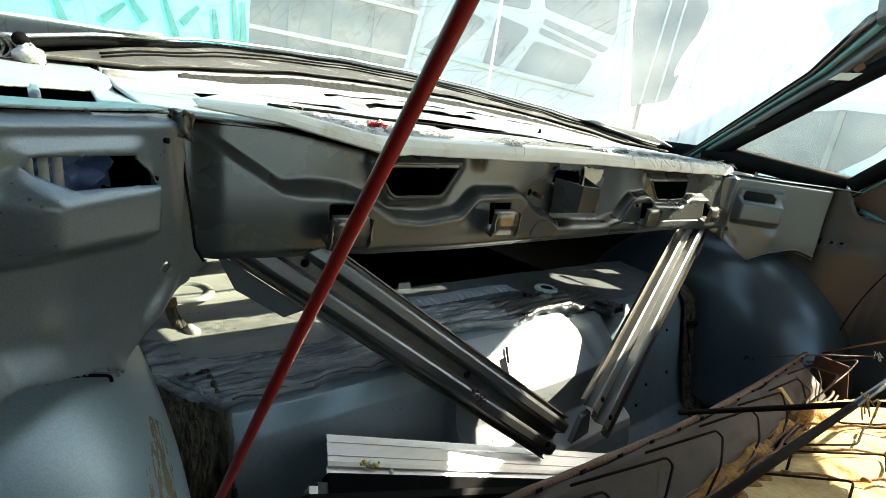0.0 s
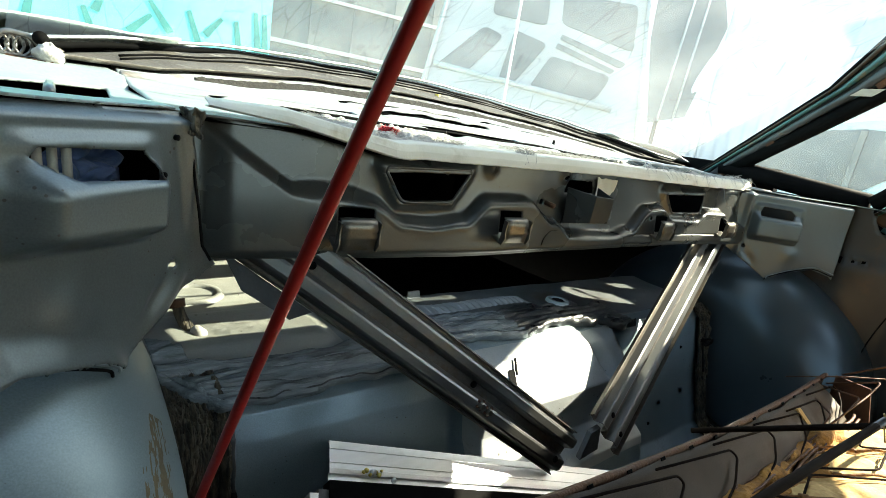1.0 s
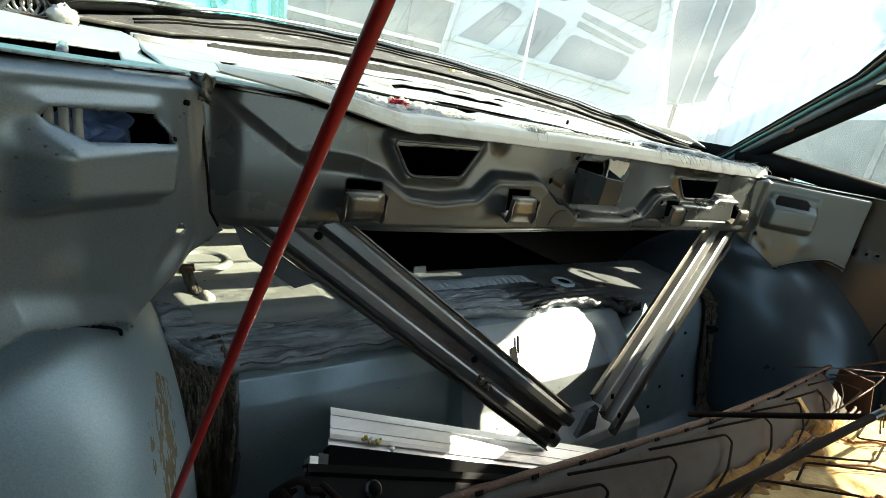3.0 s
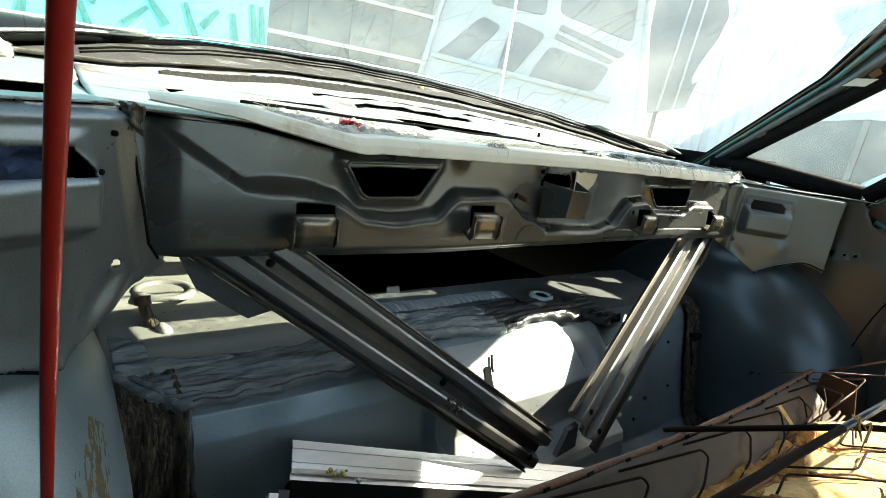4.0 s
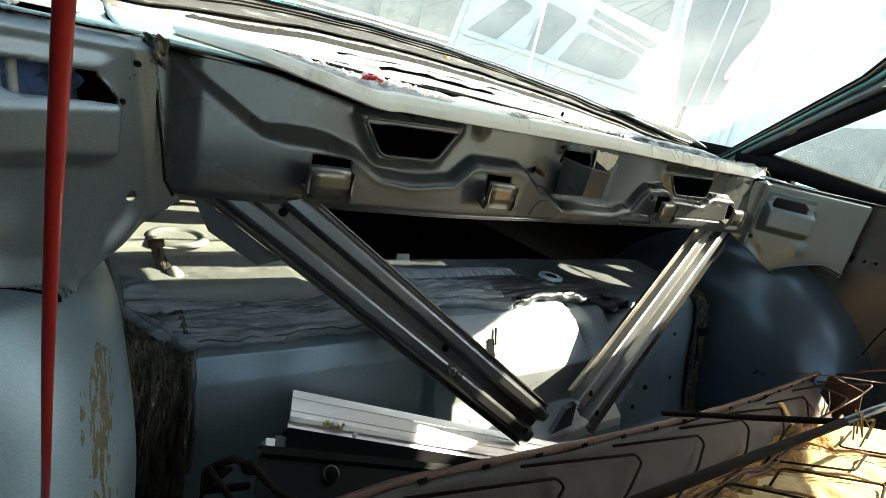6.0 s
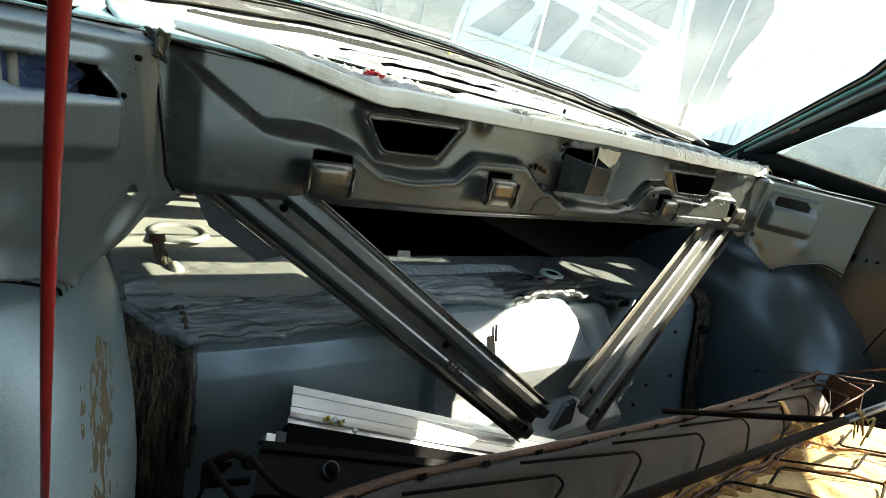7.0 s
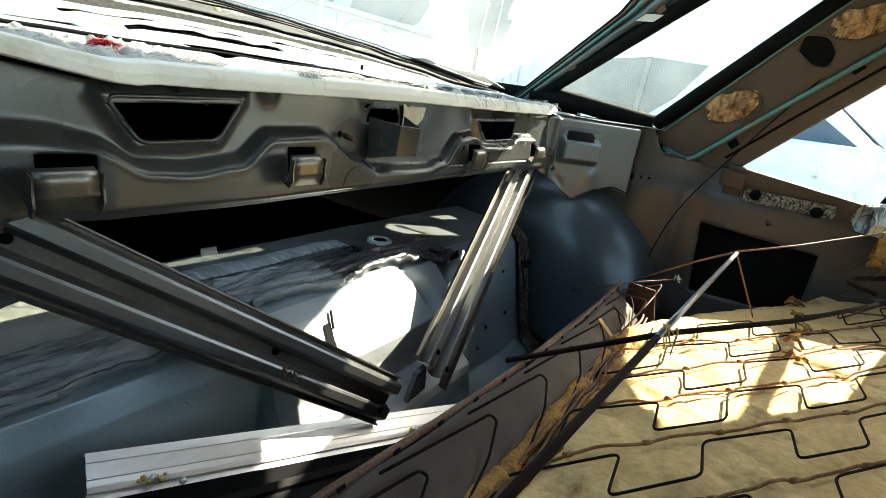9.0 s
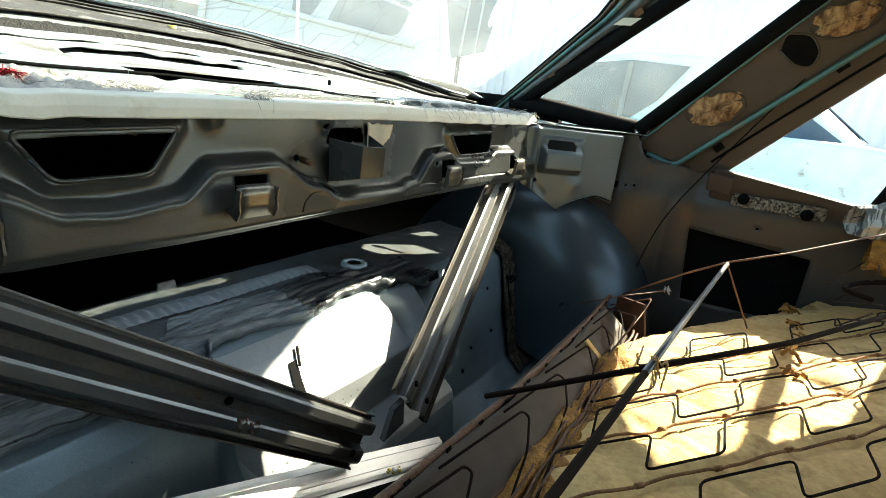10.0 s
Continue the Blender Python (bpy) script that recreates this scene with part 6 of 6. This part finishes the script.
corrugated("wall_side", 9.5, 9.0, -9.0, 4.2, 4.0, "white corrugated metal wall beside the yard")

grey = single("wall_grey", slab([(5.5, 5.2, 0.0), (0.75, 6.4, 0.0), (0.75, 6.4, 4.2), (5.5, 5.2, 4.2)], (0.02, 0.08, 0)), M_PALEGREY, "grey weathered sheet wall behind the car", "wall", "structure", smooth=False)
for z0, z1 in ((1.70, 1.75), (1.46, 1.48), (2.30, 2.34)):
    part("ledge", slab([(5.48, 5.19, z0), (0.76, 6.383, z0), (0.76, 6.383, z1), (5.48, 5.19, z1)], (-0.008, -0.032, 0)), M_RIB, grey, "pale ledge on the wall", smooth=False)
for k in range(9):
    q_ = (k + 0.5) / 9
    x_, y_ = 5.5 + (0.75 - 5.5) * q_, 5.2 + 1.2 * q_
    part("sheet_joint", slab([(x_ - 0.010, y_ + 0.0025, 0.1), (x_ + 0.010, y_ - 0.0025, 0.1), (x_ + 0.010, y_ - 0.0025, 4.1), (x_ - 0.010, y_ + 0.0025, 4.1)], (-0.003, -0.012, 0)), M_GREYPANEL, grey, "dark upright joint", smooth=False)

cyan = thing("painted_hoarding", "cyan painted hoarding with dark brush strokes", "hoarding", at=(-1.0, 4.4, 0))
part("board", block((-2.6, 4.4, 0.0), (1.0, 4.46, 3.0)), M_CYAN, cyan, smooth=False)
for x, z, a, ln in ((-0.35, 1.33, 1.9, 0.22), (-0.28, 1.50, 1.2, 0.18), (-0.02, 1.40, 0.8, 0.22), (0.12, 1.48, 2.2, 0.26), (0.38, 1.42, 1.9, 0.34), (0.52, 1.50, 0.9, 0.2), (0.72, 1.44, 1.7, 0.30), (0.88, 1.52, 1.7, 0.36), (0.95, 1.52, 1.65, 0.36), (-0.7, 1.36, 1.4, 0.26)):
    c, s_ = math.cos(a), math.sin(a)
    part("brush_stroke", slab([(x - c * ln / 2 - s_ * 0.03, 4.396, z - s_ * ln / 2 + c * 0.03), (x - c * ln / 2 + s_ * 0.03, 4.396, z - s_ * ln / 2 - c * 0.03), (x + c * ln / 2 + s_ * 0.016, 4.396, z + s_ * ln / 2 - c * 0.016), (x + c * ln / 2 - s_ * 0.016, 4.396, z + s_ * ln / 2 + c * 0.016)], (0, -0.004, 0)), M_STROKE, cyan, "dark teal brush stroke", smooth=False)

# spare bonnet leaning behind the car, its ribbed inner side towards us
bonnet = thing("spare_bonnet", "grey spare bonnet leaning on a stand, ribbed inner side showing", "bonnet", at=(2.3, 2.2, 0.0))
BX, BY = Vector((0.66, -0.75, 0.0)), Vector((0.22, 0.19, 0.957))
BC = Vector((2.25, 2.15, 1.42))


def on_bonnet(u, w, h=0.0):
    return BC + BX * u + BY * w + BX.cross(BY).normalized() * h


part("skin", slab([on_bonnet(-0.95, -0.40), on_bonnet(0.72, -0.42), on_bonnet(0.62, 0.75), on_bonnet(-0.85, 0.75)], BX.cross(BY) * -0.02), M_RIB, bonnet, smooth=False)
for fields in ([(-0.31, 0.36), (-0.05, 0.28), (-0.26, -0.08), (-0.36, -0.05)], [(-0.01, 0.20), (0.44, 0.10), (0.36, -0.09), (-0.13, -0.07)], [(0.04, 0.37), (0.53, 0.21), (0.49, 0.17), (0.03, 0.33)], [(0.02, 0.30), (0.46, 0.15), (0.43, 0.12), (0.01, 0.26)], [(-0.54, 0.36), (-0.38, 0.30), (-0.62, -0.03), (-0.86, -0.01)], [(0.02, 0.45), (0.56, 0.30), (0.54, 0.66), (0.0, 0.68)], [(-0.50, 0.46), (-0.08, 0.42), (-0.10, 0.68), (-0.5, 0.68)], [(-0.88, -0.22), (0.20, -0.30), (0.22, -0.37), (-0.88, -0.34)]):
    ring = rounded([tuple((Vector((*fields[-1], 0)) + Vector((*fields[0], 0))) / 2)] + [(*p_, 0) for p_ in fields] + [tuple((Vector((*fields[-1], 0)) + Vector((*fields[0], 0))) / 2)], 0.05, 4)[:-1]
    part("pressed_field", slab([on_bonnet(p_.x, p_.y, 0.004) for p_ in ring], BX.cross(BY) * 0.004), M_GREYPANEL, bonnet, "grey pressed field", smooth=False)
for p_, q_ in (((-0.93, -0.38), (0.70, -0.40)), ((0.70, -0.38), (0.61, 0.73)), ((-0.93, -0.37), (-0.84, 0.73)), ((-0.86, 0.02), (0.48, -0.14))):
    part("rim", tube([on_bonnet(*p_, 0.01), on_bonnet(*q_, 0.01)], 0.022, 8), M_RIB, bonnet, "pale turned rim")
for u in (-0.6, 0.5):
    part("leg", tube([on_bonnet(u, -0.38, -0.01), (on_bonnet(u, -0.38).x, on_bonnet(u, -0.38).y, 0.0)], 0.02, 8), M_DARKMETAL, bonnet)


def parked_car(at, turn, label, paint):
    """A plain saloon: body, glasshouse, windows, wheels; length along its own x."""
    m = Matrix.Translation(at) @ Matrix.Rotation(turn, 4, "Z")
    car = thing("parked_car", label, "car", at=at)

    def pts(ring, w, z0=0.0):
        return [m @ Vector((x, w, z + z0)) for x, z in ring]

    def loft(rings):
        n = len(rings[0])
        v = [p for r in rings for p in r]
        f = [tuple(range(n - 1, -1, -1)), tuple(range(len(v) - n, len(v)))]
        for k in range(len(rings) - 1):
            f += [(k * n + i, k * n + (i + 1) % n, (k + 1) * n + (i + 1) % n, (k + 1) * n + i) for i in range(n)]
        return v, f
    low = [(-2.2, 0.35), (2.2, 0.35), (2.25, 0.62), (2.15, 0.86), (1.0, 0.95), (-1.35, 0.98), (-2.15, 0.92), (-2.25, 0.6)]
    part("body", loft([pts(low, -0.86), pts(low, -0.6), pts(low, 0.6), pts(low, 0.86)]), paint, car, bevel=0.03, smooth=False)
    top = [(0.95, 0.94), (0.35, 1.40), (-0.05, 1.46), (-0.85, 1.44), (-1.45, 0.97)]
    top2 = [(0.80, 0.94), (0.25, 1.38), (-0.05, 1.44), (-0.80, 1.42), (-1.35, 0.97)]
    part("roof", loft([pts(top2, -0.74), pts(top, -0.55), pts(top, 0.55), pts(top2, 0.74)]), paint, car, bevel=0.03, smooth=False)
    for sgn in (-1, 1):
        for ring in ([(0.64, 1.03), (0.52, 1.17), (0.30, 1.33), (0.0, 1.37), (-0.38, 1.35), (-0.22, 1.12), (-0.06, 0.985)], [(-0.90, 0.96), (-1.02, 1.16), (-1.38, 0.93)]):
            part("side_window", slab(pts(ring, sgn * 0.745), m.to_3x3() @ Vector((0, sgn * 0.006, 0))), M_DARKGLASS, car, smooth=False)
        part("door_pillar", slab(pts([(-0.005, 0.99), (0.03, 0.99), (0.02, 1.36), (-0.015, 1.36)], sgn * 0.756), m.to_3x3() @ Vector((0, sgn * 0.006, 0))), M_GREYPANEL, car, "grey door pillar", smooth=False)
        for wx in (-1.35, 1.4):
            c0, c1 = m @ Vector((wx, sgn * 0.70, 0.31)), m @ Vector((wx, sgn * 0.885, 0.31))
            wheel = part("wheel", tube([c0, c1], 0.31, 20), M_BLACK, car)
            part("rim", tube([c1, c1 + (c1 - c0) * 0.03], 0.19, 16), M_ALU, wheel)
    for ring in ([(0.93, 0.965), (0.37, 1.385)], [(-1.43, 0.995), (-0.88, 1.415)]):
        (xa, za), (xb, zb) = ring
        o = 0.012 if xa > 0 else -0.012
        part("windscreen", slab([m @ Vector((xa + o, -0.52, za)), m @ Vector((xa + o, 0.52, za)), m @ Vector((xb + o, 0.48, zb)), m @ Vector((xb + o, -0.48, zb))], m.to_3x3() @ Vector((o * 0.4, 0, 0.004))), M_DARKGLASS, car, smooth=False)
    return car


parked_car((4.05, 0.45, 0.0), radians(90), "pale silver parked saloon car standing in the sunny yard", M_PALE)

# grey sheet leaning beside the bonnet, with a worn white patch
leaning = thing("leaning_sheet", "creased grey metal sheet leaning in the yard", "sheet", at=(2.95, 1.40, 0.0))
part("plate", slab([on_bonnet(0.74, -0.20, 0.03), on_bonnet(0.98, -0.12, 0.03), on_bonnet(1.16, 0.56, 0.03), on_bonnet(1.10, 0.85, 0.03), on_bonnet(0.66, 0.85, 0.03), on_bonnet(0.66, 0.40, 0.03)], BX.cross(BY) * -0.006), M_GREYPANEL, leaning, smooth=False)
part("worn_patch", slab([on_bonnet(1.0 + 0.05 * math.cos(a * 0.52) + 0.12 * (math.sin(a * 0.52) + 1), 0.30 + 0.25 * math.sin(a * 0.52), 0.032) for a in range(12)], BX.cross(BY) * 0.003), M_WHITE, leaning, "worn white patch", smooth=False)
for u in (0.80, 0.90):
    part("crease", tube([on_bonnet(u, -0.17, 0.034), on_bonnet(u + 0.12, 0.80, 0.034)], 0.008, 6), M_RIB, leaning)
part("foot", tube([on_bonnet(0.8, -0.18, 0.025), (on_bonnet(0.8, -0.18).x, on_bonnet(0.8, -0.18).y, 0.0)], 0.02, 8), M_DARKMETAL, leaning)

pole_at = Vector((-0.711, -0.488, 0.0)) + Vector((0.690, 0.712, 0.0)) * 3.2
single("thin_pole", tube([pole_at, pole_at + Vector((0.0, 0.0, 3.2))], 0.008, 8), M_WHITE, "thin white pole standing behind the car", "pole")
